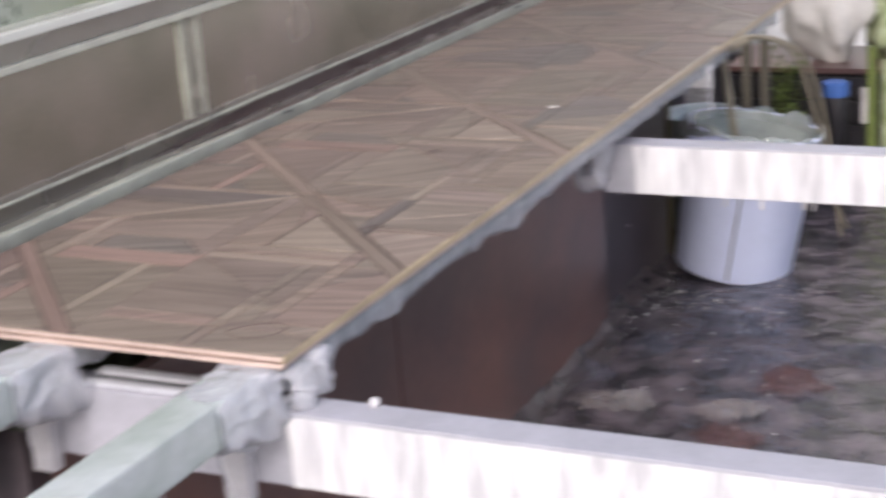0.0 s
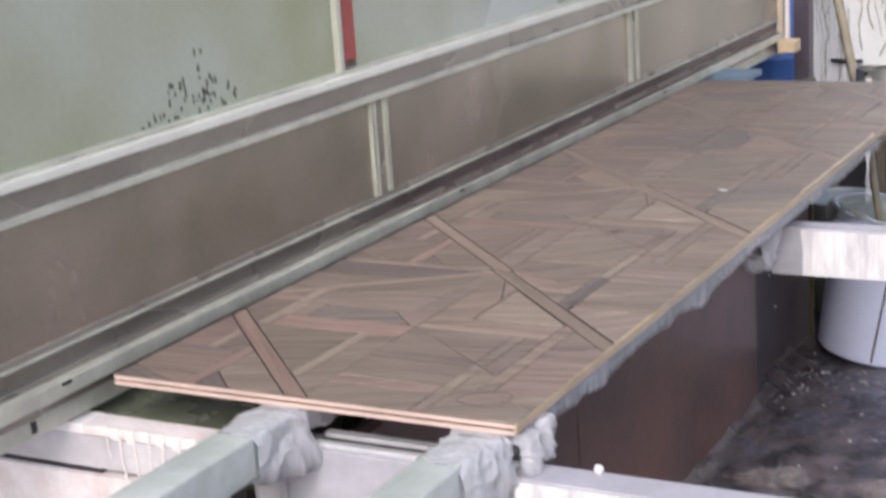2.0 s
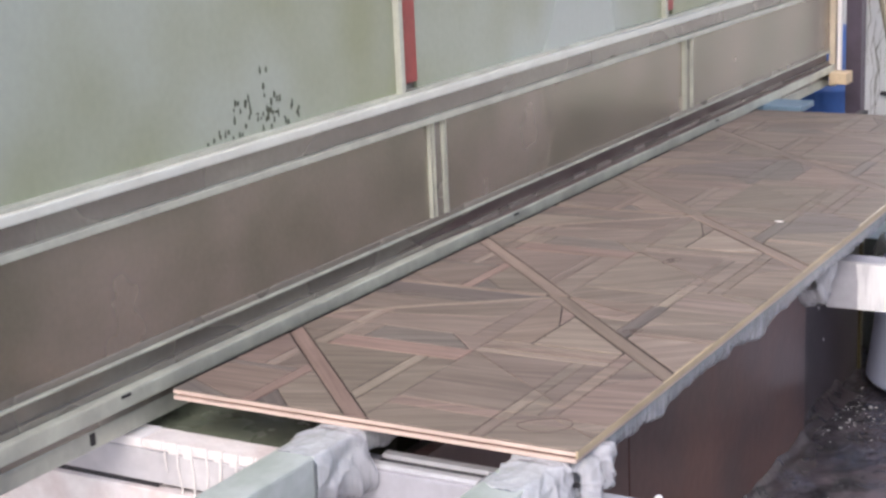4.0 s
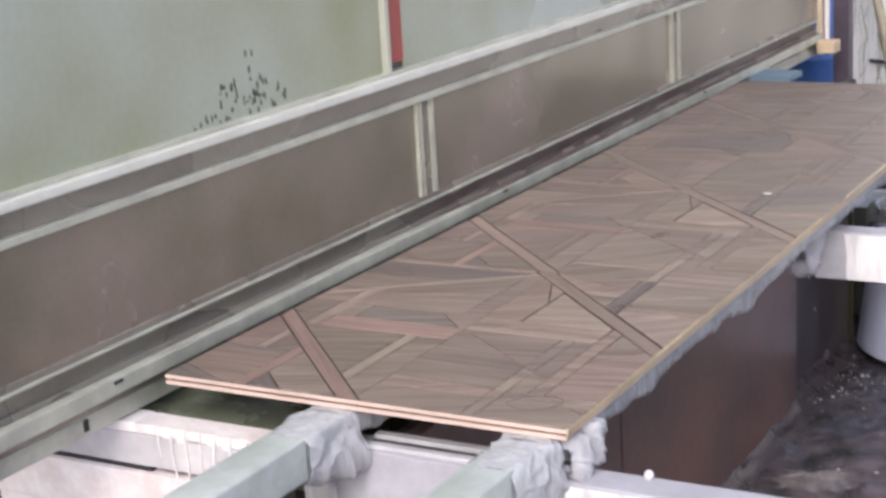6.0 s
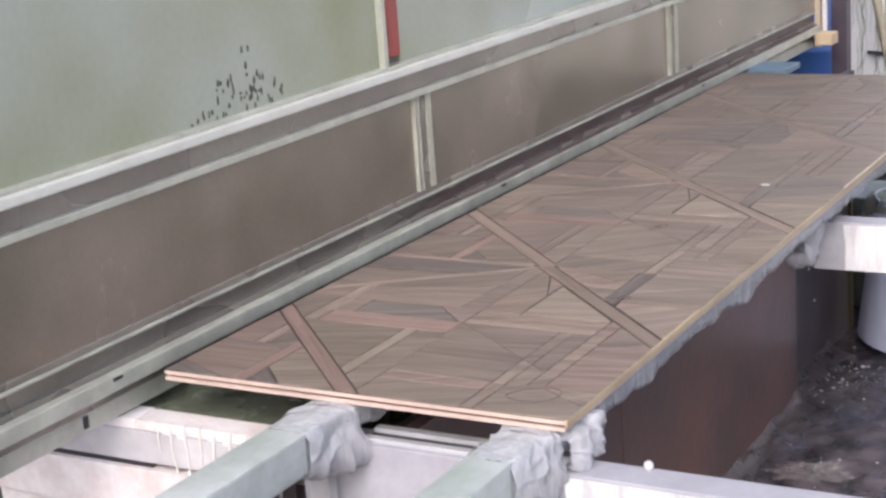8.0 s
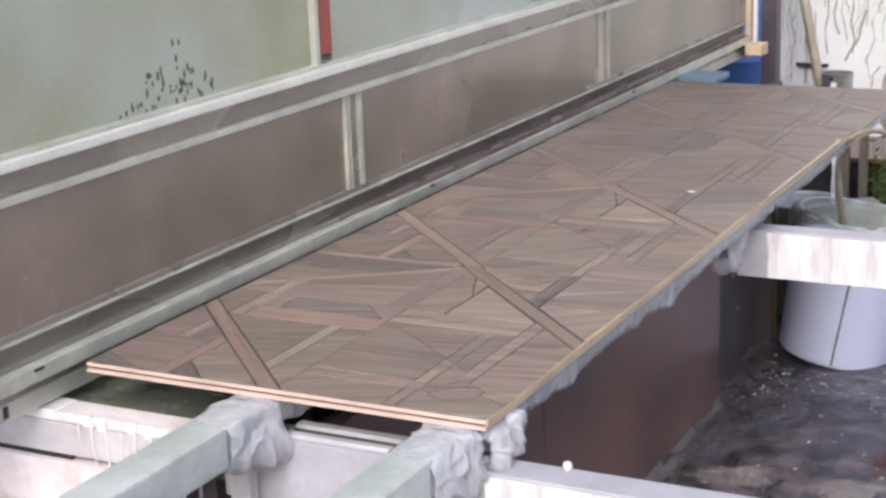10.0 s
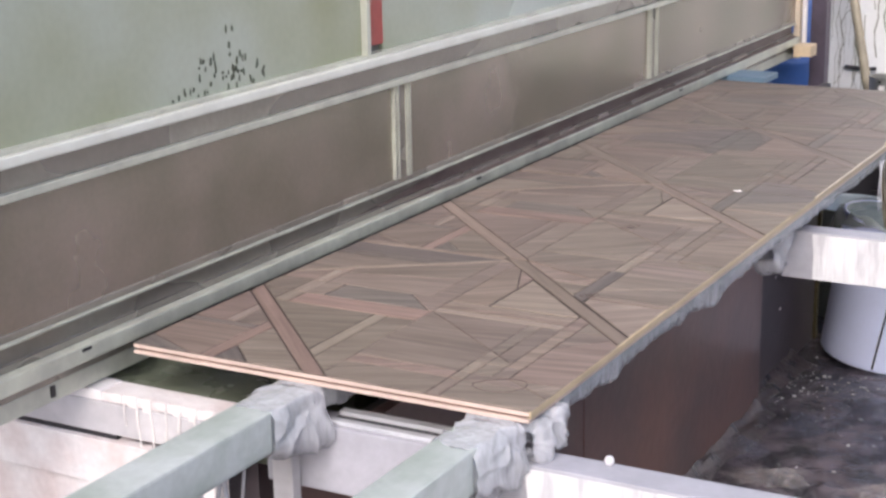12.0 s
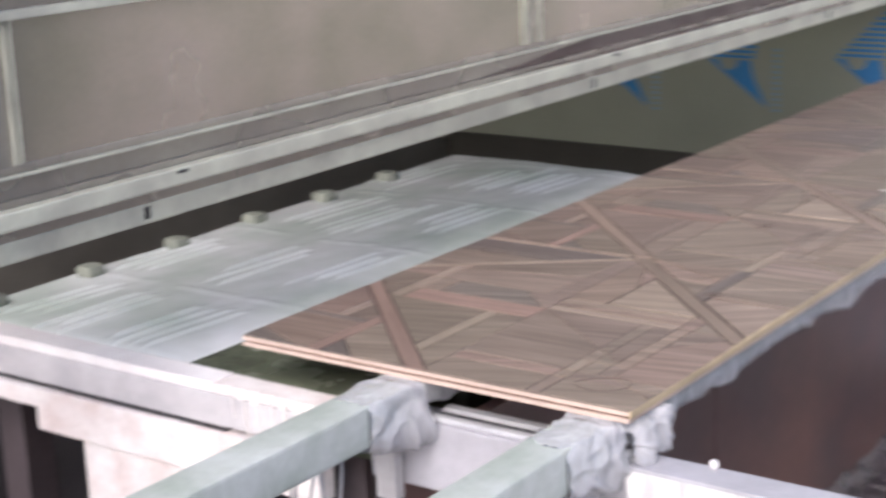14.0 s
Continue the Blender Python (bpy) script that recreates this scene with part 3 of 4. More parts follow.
def film_bed():
    b = base("film_bed", -1.5, 0.8, GZ, "steel table with a glossy wet film stretched over it", "table")
    part("body", boxes((-1.665, -0.54, 0.046, 1.92, 0.36, 0.466), bevel=0.004), M_WETSTEEL, b)
    for x in (-1.6, -0.66):
        for y in (0.1, 1.5):
            part("leg", boxes((x, x + 0.08, y - 0.04, y + 0.04, GZ, 0.36), bevel=0.004), M_DARKPLATE, b)
    nx, ny = 400, 170
    bm = bmesh.new()
    rows = []
    ridges = []
    rng = random.Random(3)
    for row in range(4):
        for g in range(3):
            cy, cx = 0.2 + 0.48 * row + rng.uniform(-0.06, 0.06), -1.12 - 0.2 * g + rng.uniform(-0.03, 0.03)
            for k in range(rng.randint(3, 4)):
                ridges.append((cx - 0.036 * k, cy + rng.uniform(-0.04, 0.04), rng.uniform(0.2, 0.34), 0.07 + rng.uniform(-0.03, 0.03), 0.0026, rng.uniform(0.004, 0.0075)))
        for g in range(3):
            ridges.append((-1.1 - 0.22 * g + rng.uniform(-0.04, 0.04), 0.42 + 0.48 * row, rng.uniform(0.14, 0.2), 1.45 + rng.uniform(-0.1, 0.1), 0.003, 0.0035))
    px = np.linspace(-1.67, FILM_X, nx + 1)
    py = np.linspace(0.036, 1.945, ny + 1)
    X, Y = np.meshgrid(px, py)
    Z = np.full_like(X, 0.476)
    for cx, cy, ln, lean, w, h in ridges:
        c, sn = math.cos(lean), math.sin(lean)
        u, v = (X - cx) * c - (Y - cy) * sn, (X - cx) * sn + (Y - cy) * c
        Z += h * np.exp(-(u / (w * 1.6)) ** 2) / (1 + np.exp((np.abs(v) - ln / 2) / 0.006))
    for j in range(ny + 1):
        rows.append([])
        for i in range(nx + 1):
            x, y = X[j, i], Y[j, i]
            soft = 0.003 * noise.noise(Vector((x * 5, y * 3, 0.4))) + 0.0012 * noise.noise(Vector((x * 22, y * 8, 2.4)))
            edge = -0.02 * max(0, (x - FILM_X + 0.16) / 0.16) ** 2 - 0.02 * max(0, (y - 1.9) / 0.05) ** 2 - 0.006 * max(0, (0.06 - y) / 0.024) ** 1.5
            rows[-1].append(bm.verts.new((x, y, Z[j, i] + soft + edge)))
    for a, c in zip(rows, rows[1:]):
        for i in range(nx):
            bm.faces.new((a[i], a[i + 1], c[i + 1], c[i]))
    part("film", bm, M_BED, b, "glossy wet film embossed with ridges", smooth=True)
    for k in range(6):
        y = 0.08 + 0.283 * k
        part("pad", boxes((PADX - 0.025, PADX + 0.025, y, y + 0.05, 0.468, 0.502), bevel=0.016), M_PAD, b, "worn grey-green pad")
    return b


film_bed()


def ledge():
    g = base("board_stack", -1.5, -0.03, GZ, "stacked white painted boards with drips", "boards")
    part("cap_board", boxes((-2.6, -0.86, -0.03, 0.034, 0.458, 0.4775), bevel=0.004), M_CAP, g, "white painted cap board")
    part("cap_end", boxes((-0.8595, -0.535, -0.03, 0.034, 0.458, 0.476), bevel=0.004), M_PINK, g, "pinkish worn end of the cap")
    part("upper_board", boxes((-2.6, -0.535, -0.034, -0.002, 0.397, 0.4575), bevel=0.003), M_PAINT, g)
    part("middle_board", boxes((-1.34, -0.6, -0.044, -0.002, 0.298, 0.386), (-2.6, -1.34, -0.044, -0.002, 0.345, 0.386), bevel=0.003), M_PINK, g)
    part("fillet", boxes((-2.6, -0.83, -0.03, -0.002, 0.386, 0.397)), M_BLACK, g, "dark gap strip")
    part("lower_board", boxes((-1.22, -0.8, -0.034, -0.002, GZ, 0.2975), bevel=0.003), M_PINK, g)
    for i in range(7):
        x = -0.8 + 0.031 * i + 0.006 * math.sin(3.1 * i)
        part("drip", strand(x, -0.037, 0.466, 0.466 - 0.045 - 0.018 * ((i * 7) % 4), 40 + i, 0.0026, 0.002), M_DRIP, g)
    for i in range(9):
        x = -0.83 + 0.034 * i
        part("drip_bead", boxes((x, x + 0.02, -0.035, -0.022, 0.461 - 0.004 * (i % 3), 0.479), bevel=0.005), M_DRIP, g)


# White paint raised to put the sun's glare on the cap into its colour.
M_CAP = mat("sunlit_white_paint", (0.84, 0.83, 0.83), 0.42, var=0.12, scale=7, bscale=45, other=(0.7, 0.66, 0.66), mix=0.25, bump=0.4)
ledge()


def junk_below():
    f = base("angle_frame", -0.86, 0.36, GZ, "rusty angle frame with a pale wooden strip", "frame")
    part("strip", boxes((-0.94, -0.77, 0.36, 0.38, 0.10, 0.112), bevel=0.002), M_OCHRE, f)
    part("upright", boxes((-0.78, -0.765, 0.35, 0.365, GZ, 0.11), bevel=0.002), M_OCHRE, f)
    b = base("steel_box", -0.9, 0.5, GZ, "dull purple-brown steel box below the table", "box")
    part("shell", boxes((-1.1, -0.62, 0.42, 0.8, GZ, 0.1), bevel=0.006), M_BROWN, b)
    part("lid", boxes((-1.11, -0.61, 0.41, 0.81, 0.1, 0.115), bevel=0.004), M_DARKBAND, b)


junk_below()


# ---- the lifting gate ----
def gate():
    g = base("lifting_gate", -0.87, 1.1, 0.515, "long lifting gate with satin steel panels and misted upper panes", "gate")
    y0, y1 = -2.2, 4.38
    br = part("bottom_rail", boxes((-0.912, -0.888, y0, y1, 0.483, 0.519), bevel=0.003), M_RAIL, g)
    part("backing", boxes((-0.935, -0.8975, y0, y1, 0.56, 0.97)), M_DARKBAND, g)
    lr = part("lower_rail", boxes((-0.8855, -0.860, y0, y1, 0.543, 0.574), bevel=0.004), M_RAIL, g)
    part("flange", boxes((-0.8955, -0.8865, y0, y1, 0.5195, 0.585)), M_SILL, lr, "olive grey flange")
    part("sill_band", boxes((-0.8973, -0.896, y0, y1, 0.575, 0.621)), M_SILL, g, "olive grey sill")
    # Brown strip on sill and rail top, widening towards the far end.
    brown_strip = bmesh.new()
    low, high, ledge_strip = [], [], []
    for i in range(81):
        y = 0.75 + (y1 - 0.76) * i / 80
        edge = 0.5747 + 0.046 * min(1.0, max(0.0, (y - 0.75) / 0.75 + 0.12 * noise.noise(Vector((y * 5, 2, 1)))))
        ledge_strip.append([brown_strip.verts.new((x, y, 0.5746)) for x in (-0.8945, -0.8945 + 0.030 * (edge - 0.5747) / 0.046)])
        low.append([brown_strip.verts.new((x, y, 0.5745)) for x in (-0.896, -0.8945)])
        high.append([brown_strip.verts.new((x, y, edge)) for x in (-0.896, -0.8945)])
    for i in range(80):
        brown_strip.faces.new((ledge_strip[i][0], ledge_strip[i][1], ledge_strip[i + 1][1], ledge_strip[i + 1][0]))
        brown_strip.faces.new((low[i][1], low[i + 1][1], high[i + 1][1], high[i][1]))
        brown_strip.faces.new((high[i][1], high[i + 1][1], high[i + 1][0], high[i][0]))
    part("sill_strip", brown_strip, M_SILLBROWN, g, "brown strip along the sill and rail top")
    part("bead", boxes((-0.897, -0.876, y0, y1, 0.621, 0.6265), bevel=0.0015), M_RAIL, g)
    part("bevel_strip", boxes((-0.897, -0.882, y0, y1, 0.6265, 0.641), bevel=0.003), M_SILL, g)
    part("bead", boxes((-0.897, -0.870, y0, y1, 0.869, 0.884), bevel=0.002), M_RAIL, g)
    part("head_band", boxes((-0.897, -0.884, y0, y1, 0.884, 0.929)), M_SILL, g)
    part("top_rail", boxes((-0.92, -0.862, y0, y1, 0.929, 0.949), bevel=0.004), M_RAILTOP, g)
    part("glazing_bar", boxes((-0.905, -0.872, y0, y1, 0.9495, 0.958), bevel=0.002), M_RAIL, g)
    posts = (-0.428, 1.122, 2.762)
    for y in posts:
        p = part("post", boxes((-0.897, -0.881, y - 0.034, y + 0.034, 0.641, 0.869), bevel=0.002), M_SILL, g)
        for e in (-0.039, -0.022, 0.022, 0.034):
            part("post_bead", boxes((-0.897, -0.874, y + e, y + e + 0.004, 0.641, 0.869), bevel=0.002), M_RAIL, p, "light aluminium bead")
    ends = [y0] + [v for y in posts for v in (y - 0.039, y + 0.039)] + [y1]
    for a, b in zip(ends[::2], ends[1::2]):
        part("lower_panel", boxes((-0.8965, -0.884, a, b, 0.641, 0.869)), M_STEEL, g, "satin brownish steel panel")
    ups = (-0.6, 1.001, 2.6)
    for y in ups:
        part("upper_post", boxes((-0.905, -0.872, y - 0.037, y - 0.02, 0.958, 1.95), bevel=0.002), M_RAIL, g)
        part("red_post", boxes((-0.915, -0.882, y - 0.004, y + 0.05, 0.975, 1.95), bevel=0.003), M_RED, g, "faded red painted post")
    ends = [y0] + [v for y in ups for v in (y - 0.037, y + 0.056)] + [y1]
    for a, b in zip(ends[::2], ends[1::2]):
        part("upper_pane", boxes((-0.9, -0.888, a, b, 0.958, 1.95)), M_GREENPANE, g, "misted greenish pane")
    part("head_rail", boxes((-0.92, -0.86, y0, y1, 1.95, 2.0), bevel=0.004), M_RAIL, g)
    rng = random.Random(5)
    spots = bmesh.new()
    for i in range(52):
        y = rng.triangular(0.26, 0.6, 0.44)
        z = 0.962 + rng.random() * rng.uniform(0.3, 1) * max(0.015, 0.15 - abs(y - 0.44) * 0.85)
        r = bmesh.ops.create_icosphere(spots, subdivisions=1, radius=1)["verts"]
        bmesh.ops.scale(spots, verts=r, vec=(0.0012, rng.uniform(0.002, 0.005), rng.uniform(0.003, 0.011)))
        bmesh.ops.translate(spots, verts=r, vec=(-0.8875, y, z))
    part("mould", spots, M_MOULD, g, "dark mould spots")["kind"] = "stuff"
    part("end_stile", boxes((-0.888, -0.862, 4.3805, 4.415, 0.48, 2.0), bevel=0.003), M_CREAM, g, "cream painted wooden end stile")
    part("end_batten", boxes((-0.852, -0.838, 4.3805, 4.405, 0.5475, 2.0), bevel=0.002), M_DRIP, g, "white painted batten")
    part("stop_block", boxes((-0.861, -0.79, 4.3, 4.39, 0.5, 0.547), bevel=0.004), M_BLOCK, g, "raw wooden stop block")
    part("bracket_plate", boxes((-0.885, -0.72, 3.47, 3.63, 0.5205, 0.5425), bevel=0.004), M_BLUEGREY, g, "blue-grey steel plate")
    for y in (-0.04, 1.5, 3.0):
        part("rail_bolt", boxes((-0.889, -0.8855, y - 0.09, y - 0.078, 0.492, 0.514), bevel=0.001), M_BLACK, br, "dark bolt slot")
        part("rail_bolt", boxes((-0.862, -0.858, y - 0.03, y - 0.005, 0.564, 0.57), bevel=0.001), M_BLACK, lr, "dark bolt slot")
    return g


GATE = gate()


def end_column():
    c = base("dark_column", -0.84, 4.4, GZ, "dark purple-grey steel column", "column")
    part("shaft", boxes((-0.848, -0.782, 4.49, 4.56, GZ, 3.39), bevel=0.005), M_PURPLE, c)
    part("base_plate", boxes((-0.9, -0.74, 4.44, 4.61, GZ, GZ + 0.012), bevel=0.002), M_BLACK, c)


end_column()


# ---- beyond the gate ----
def foil_board():
    b = base("insulation_board", -1.8, 3.9, GZ, "pale foil board printed with blue pennant marks", "board")
    part("sheet", boxes((-3.18, -0.965, 3.9, 3.93, GZ, 2.39)), M_BOARD, b)
    part("white_strip", boxes((-0.985, -0.935, 3.885, 3.899, GZ, 2.39)), M_DRIP, b, "white edge strip with faint bars")
    # Dark sheet stands in for the shade low on the board.
    part("shade_sheet", boxes((-3.1, -1.3, 3.868, 3.884, GZ, 0.1), bevel=0.004), M_FOOTSHADE, b, "dark sheet in place of the shade along its foot")
    for n in range(3):
        ox, oz = -1.26 - 0.54 * n, 0.523 - 0.028 * n
        bm = bmesh.new()
        arc = [(0.09 + 0.042 * math.cos(a), 0.042 * math.sin(a)) for a in [math.pi + math.pi * k / 10 for k in range(11)]]
        pts = [(0, 0)] + arc + [(0.185, 0.0), (0.2, -0.07), (0.262, -0.188)]
        f = bm.faces.new([bm.verts.new((ox + u, 3.897, oz + v)) for u, v in pts])
        for k in range(11):
            z = 0.008 + 0.021 * k
            l0, r0 = 0.012 + 0.022 * k, 0.2 + 0.006 * k
            if r0 - l0 > 0.01:
                bm.faces.new([bm.verts.new((ox + u, 3.897, oz + v)) for u, v in ((l0, z), (r0, z), (r0 + 0.003, z + 0.012), (l0 + 0.012, z + 0.012))])
        part("print_mark", bm, M_LOGO, b, "blue printed pennant")
        tx = bmesh.new()
        for k in range(12):
            z = oz - 0.2 + 0.022 * k
            tx.faces.new([tx.verts.new((ox + 0.285 + u, 3.897, z + v)) for u, v in ((0, 0), (0.028, 0), (0.028, 0.011), (0, 0.011))])
        part("print_caption", tx, M_PALEBLUE, b, "pale blue printed bars")


# Colour of the shade at the board's foot.
M_FOOTSHADE = mat("painted_foot_shade", (0.04, 0.039, 0.032), 0.6, var=0.4, scale=4)
M_PALEBLUE = mat("pale_blue_print", (0.2, 0.32, 0.42), 0.6, var=0.2)
foil_board()
# Unseen back and top sheets, added to keep the chamber dark inside.
solid("chamber_shade_back", [(-3.17, -3.12, -0.46, 3.899, GZ, 2.4)], M_DARKBAND, "added dull grey sheet keeping light out of the chamber", "wall")
solid("chamber_shade_top", [(-3.17, -0.95, -0.5, 3.899, 2.4, 2.45)], M_DARKBAND, "added dull grey sheet keeping light out from above", "ceiling")


def drum():
    d = base("drum", -1.15, 5.14, GZ, "blue plastic drum beside a dark column", "drum")
    rows = [(0, 0.002), (0.145, 0.002), (0.155, 0.02), (0.158, 0.3), (0.164, 0.31), (0.164, 0.33), (0.158, 0.34), (0.158, 0.62), (0.164, 0.63),
            (0.164, 0.65), (0.158, 0.66), (0.155, 0.88), (0.13, 0.92), (0, 0.92)]
    part("body", lathe(bmesh.new(), [(r, GZ + z) for r, z in rows], -1.15, 5.14), M_BLUE, d, smooth=True)
    part("bung", lathe(bmesh.new(), [(0.04, GZ + 0.921), (0.04, GZ + 0.94), (0, GZ + 0.94)], -1.15, 5.14, 20), M_BLACK, d)
    # Made-up box whose dark colour stands in for shade left of the drum.
    c = base("cupboard", -1.6, 5.34, GZ, "dark box added for the shade behind the drum", "cupboard")
    part("body", boxes((-2.3, -1.27, 5.24, 5.55, GZ, 0.75), bevel=0.006), M_BLACK, c)
    part("door", boxes((-2.28, -1.29, 5.225, 5.239, GZ + 0.05, 0.72), bevel=0.004), M_PURPLE, c)


drum()


def tin():
    t = base("tin", -0.68, 5.15, 0.0, "tall tin can with a dented dark rim", "can")
    part("body", lathe(bmesh.new(), [(0, 0.0), (0.07, 0.0), (0.07, 0.29), (0.073, 0.294), (0.073, 0.305), (0.066, 0.305), (0.066, 0.27), (0, 0.27)], -0.68, 5.15), M_TIN, t, smooth=False)
    part("label_strip", boxes((-0.69, -0.665, 5.0755, 5.0795, 0.13, 0.27)), M_DRIP, t, "white drip down its side")


tin()
blk = base("timber_block", -0.63, 5.15, GZ, "dark stained timber block under a tin can", "block")
part("block", boxes((-0.8, -0.57, 5.03, 5.27, GZ, -0.001), bevel=0.006), M_BLACK, blk)


def wall_details():
    rng = random.Random(21)
    bm = bmesh.new()
    for i in range(130):
        x = rng.uniform(-1.05, 0.35)
        z = rng.uniform(0.1, 1.15)
        ln = rng.uniform(0.15, 0.7)
        dx = rng.uniform(-0.16, 0.06) if rng.random() < 0.4 else rng.uniform(-0.02, 0.02)
        pts = [(x + dx * k / 8 + 0.03 * noise.noise(Vector((x * 9, k * 0.55, 1))), 5.557, max(GZ + 0.02, z - ln * k / 8)) for k in range(9)]
        tube(bm, pts, rng.uniform(0.001, 0.0035), 5, rng.uniform(0.4, 1.3))
    ob = part("drip_streaks", bm, M_STAIN, WALL_N, "dark dried drip streaks")
    ob["kind"] = "stuff"
    pole = base("leaning_pole", -0.65, 5.1, GZ, "dirty brown pole leaning on the wall", "pole")
    part("shaft", tube(bmesh.new(), [(-0.63, 5.1, GZ), (-0.79, 5.24, 0.28), (-0.95, 5.38, 0.86), (-1.12, 5.53, 1.45)], 0.022, 10), M_HOSE, pole, smooth=True)
    cab = base("wall_cable", -0.95, 5.37, 0.2, "short black cable on the wall", "cable")
    part("sheath", tube(bmesh.new(), [(-0.97, 5.547, 0.276), (-0.87, 5.547, 0.269), (-0.82, 5.547, 0.273)], 0.009, 8), M_BLACK, cab)


wall_details()


def edge_strip():
    bm = bmesh.new()
    n = 60
    pts = [(0.0 + 0.003 * k / n + 0.001 * noise.noise(Vector((k * 0.3, 0, 4))), 1.6 + 0.69 * k / n, 0.5735 + 0.001 * noise.noise(Vector((k * 0.5, 2, 4)))) for k in range(n + 1)]
    tube(bm, pts, 0.0026, 7, 1.6)
    lump_bm = bmesh.ops.create_icosphere(bm, subdivisions=2, radius=0.008)["verts"]
    bmesh.ops.translate(bm, verts=lump_bm, vec=(0.002, 2.298, 0.575))
    ob = part("film_strip", bm, M_CREAM, None, smooth=True, at=(-0.005, 1.84, 0.573))
    tagged(ob, "rolled cream film strip lying on the panel's edge", "film")
    for n, (y, ln, x) in enumerate(((2.19, 0.12, 0.01), (2.21, 0.15, 0.014))):
        c = part("hanging_strand", strand(x, y, 0.55, 0.55 - ln, 70 + n, 0.003, 0.02), M_FILM, ARM_R, "limp film strand", smooth=True)


edge_strip()


# ---- by the bucket ----
M_LIQUID = mat("cloudy_liquid", (0.3, 0.34, 0.31), 0.06, var=0.3, scale=7, bump=0.3, bscale=12, rvar=0.03)


def bucket():
    cx, cy, h = -0.148, 2.968, 0.48
    b = base("bucket", cx, cy, GZ, "white plastic paint bucket standing on the wet floor", "bucket")
    rows = [(0, 0.002), (0.18, 0.002), (0.187, 0.01), (0.203, 0.415), (0.21, 0.42), (0.21, 0.436), (0.204, 0.438), (0.205, 0.47), (0.21, 0.474), (0.208, h), (0.2, h - 0.002)]
    part("shell", lathe(bmesh.new(), [(r, GZ + z) for r, z in rows], cx, cy, 64), M_BUCKET, b, smooth=True)
    part("inside", lathe(bmesh.new(), [(0.1998, GZ + h - 0.0025), (0.194, GZ + 0.345)], cx, cy, 64), M_BUCKETIN, b, "paint-smeared wet inside", smooth=True)
    part("liquid", lathe(bmesh.new(), [(0.192, GZ + 0.346), (0.1, GZ + 0.345), (0, GZ + 0.345)], cx, cy, 48), M_LIQUID, b, "cloudy grey-green liquid", smooth=True)
    liner = bmesh.new()
    rings = []
    for j in range(7):
        u = j / 6
        ring = []
        for k in range(72):
            a = 2 * math.pi * k / 72
            flare = 1 + 1.8 * max(0, math.cos(a - 2.9)) ** 3
            w = noise.noise(Vector((math.cos(a) * 4, math.sin(a) * 4, u * 1.5)))
            r = 0.193 + 0.02 * u * flare + 0.012 * u * w
            z = h - 0.03 + 0.055 * math.sin(u * 2.6) * (0.7 + 0.6 * w) - 0.06 * u * u * (flare - 1)
            ring.append(liner.verts.new((cx + r * math.cos(a), cy + r * math.sin(a), GZ + z)))
        rings.append(ring)
    for p, q in zip(rings, rings[1:]):
        for k in range(72):
            liner.faces.new((p[k], p[(k + 1) % 72], q[(k + 1) % 72], q[k]))
    part("liner", liner, M_LINER, b, "clear film liner folded over the rim", smooth=True)
    wire = [(cx + 0.213 * math.cos(a), cy + 0.213 * math.sin(a), GZ + 0.428 - 0.1 * math.sin(math.pi * k / 16)) for k, a in ((k, math.pi * (1.15 + 0.62 * k / 16)) for k in range(17))]
    part("handle", tube(bmesh.new(), wire, 0.0028, 6), M_TIN, b, "wire handle")
    part("seam_drip", tube(bmesh.new(), [(cx + (0.1885 + 0.0155 * z / 0.41) * math.cos(-1.42 + 0.1 * z), cy + (0.1885 + 0.0155 * z / 0.41) * math.sin(-1.42 + 0.1 * z), GZ + z) for z in (0.015, 0.1, 0.2, 0.3, 0.4)], 0.003, 6), M_BLACK, b, "dark drip line")
    b.rotation_euler = Matrix.Rotation(radians(9.5), 3, Vector((-0.235, 0.972, 0))).to_euler()  # it leans on the debris
    s = base("stirring_stick", cx + 0.03, cy, GZ + 0.32, "paint-caked stick standing in the bucket", "stick")
    part("shaft", tube(bmesh.new(), [(cx + 0.03, cy + 0.0, GZ + 0.345), (cx + 0.0, cy + 0.02, GZ + 0.5), (cx - 0.04, cy + 0.05, GZ + 0.76)], 0.014, 9, 0.8), M_HOSE, s, smooth=True)
    p = base("pail", -0.367, 3.4, GZ, "grey pail behind the white bucket", "bucket")
    rows = [(0, 0.002), (0.11, 0.002), (0.135, 0.4), (0.142, 0.405), (0.14, 0.41), (0.13, 0.4), (0.11, 0.1), (0, 0.1)]
    part("shell", lathe(bmesh.new(), [(r, GZ + z) for r, z in rows], -0.367, 3.4), M_BUCKETIN, p, smooth=True)


bucket()


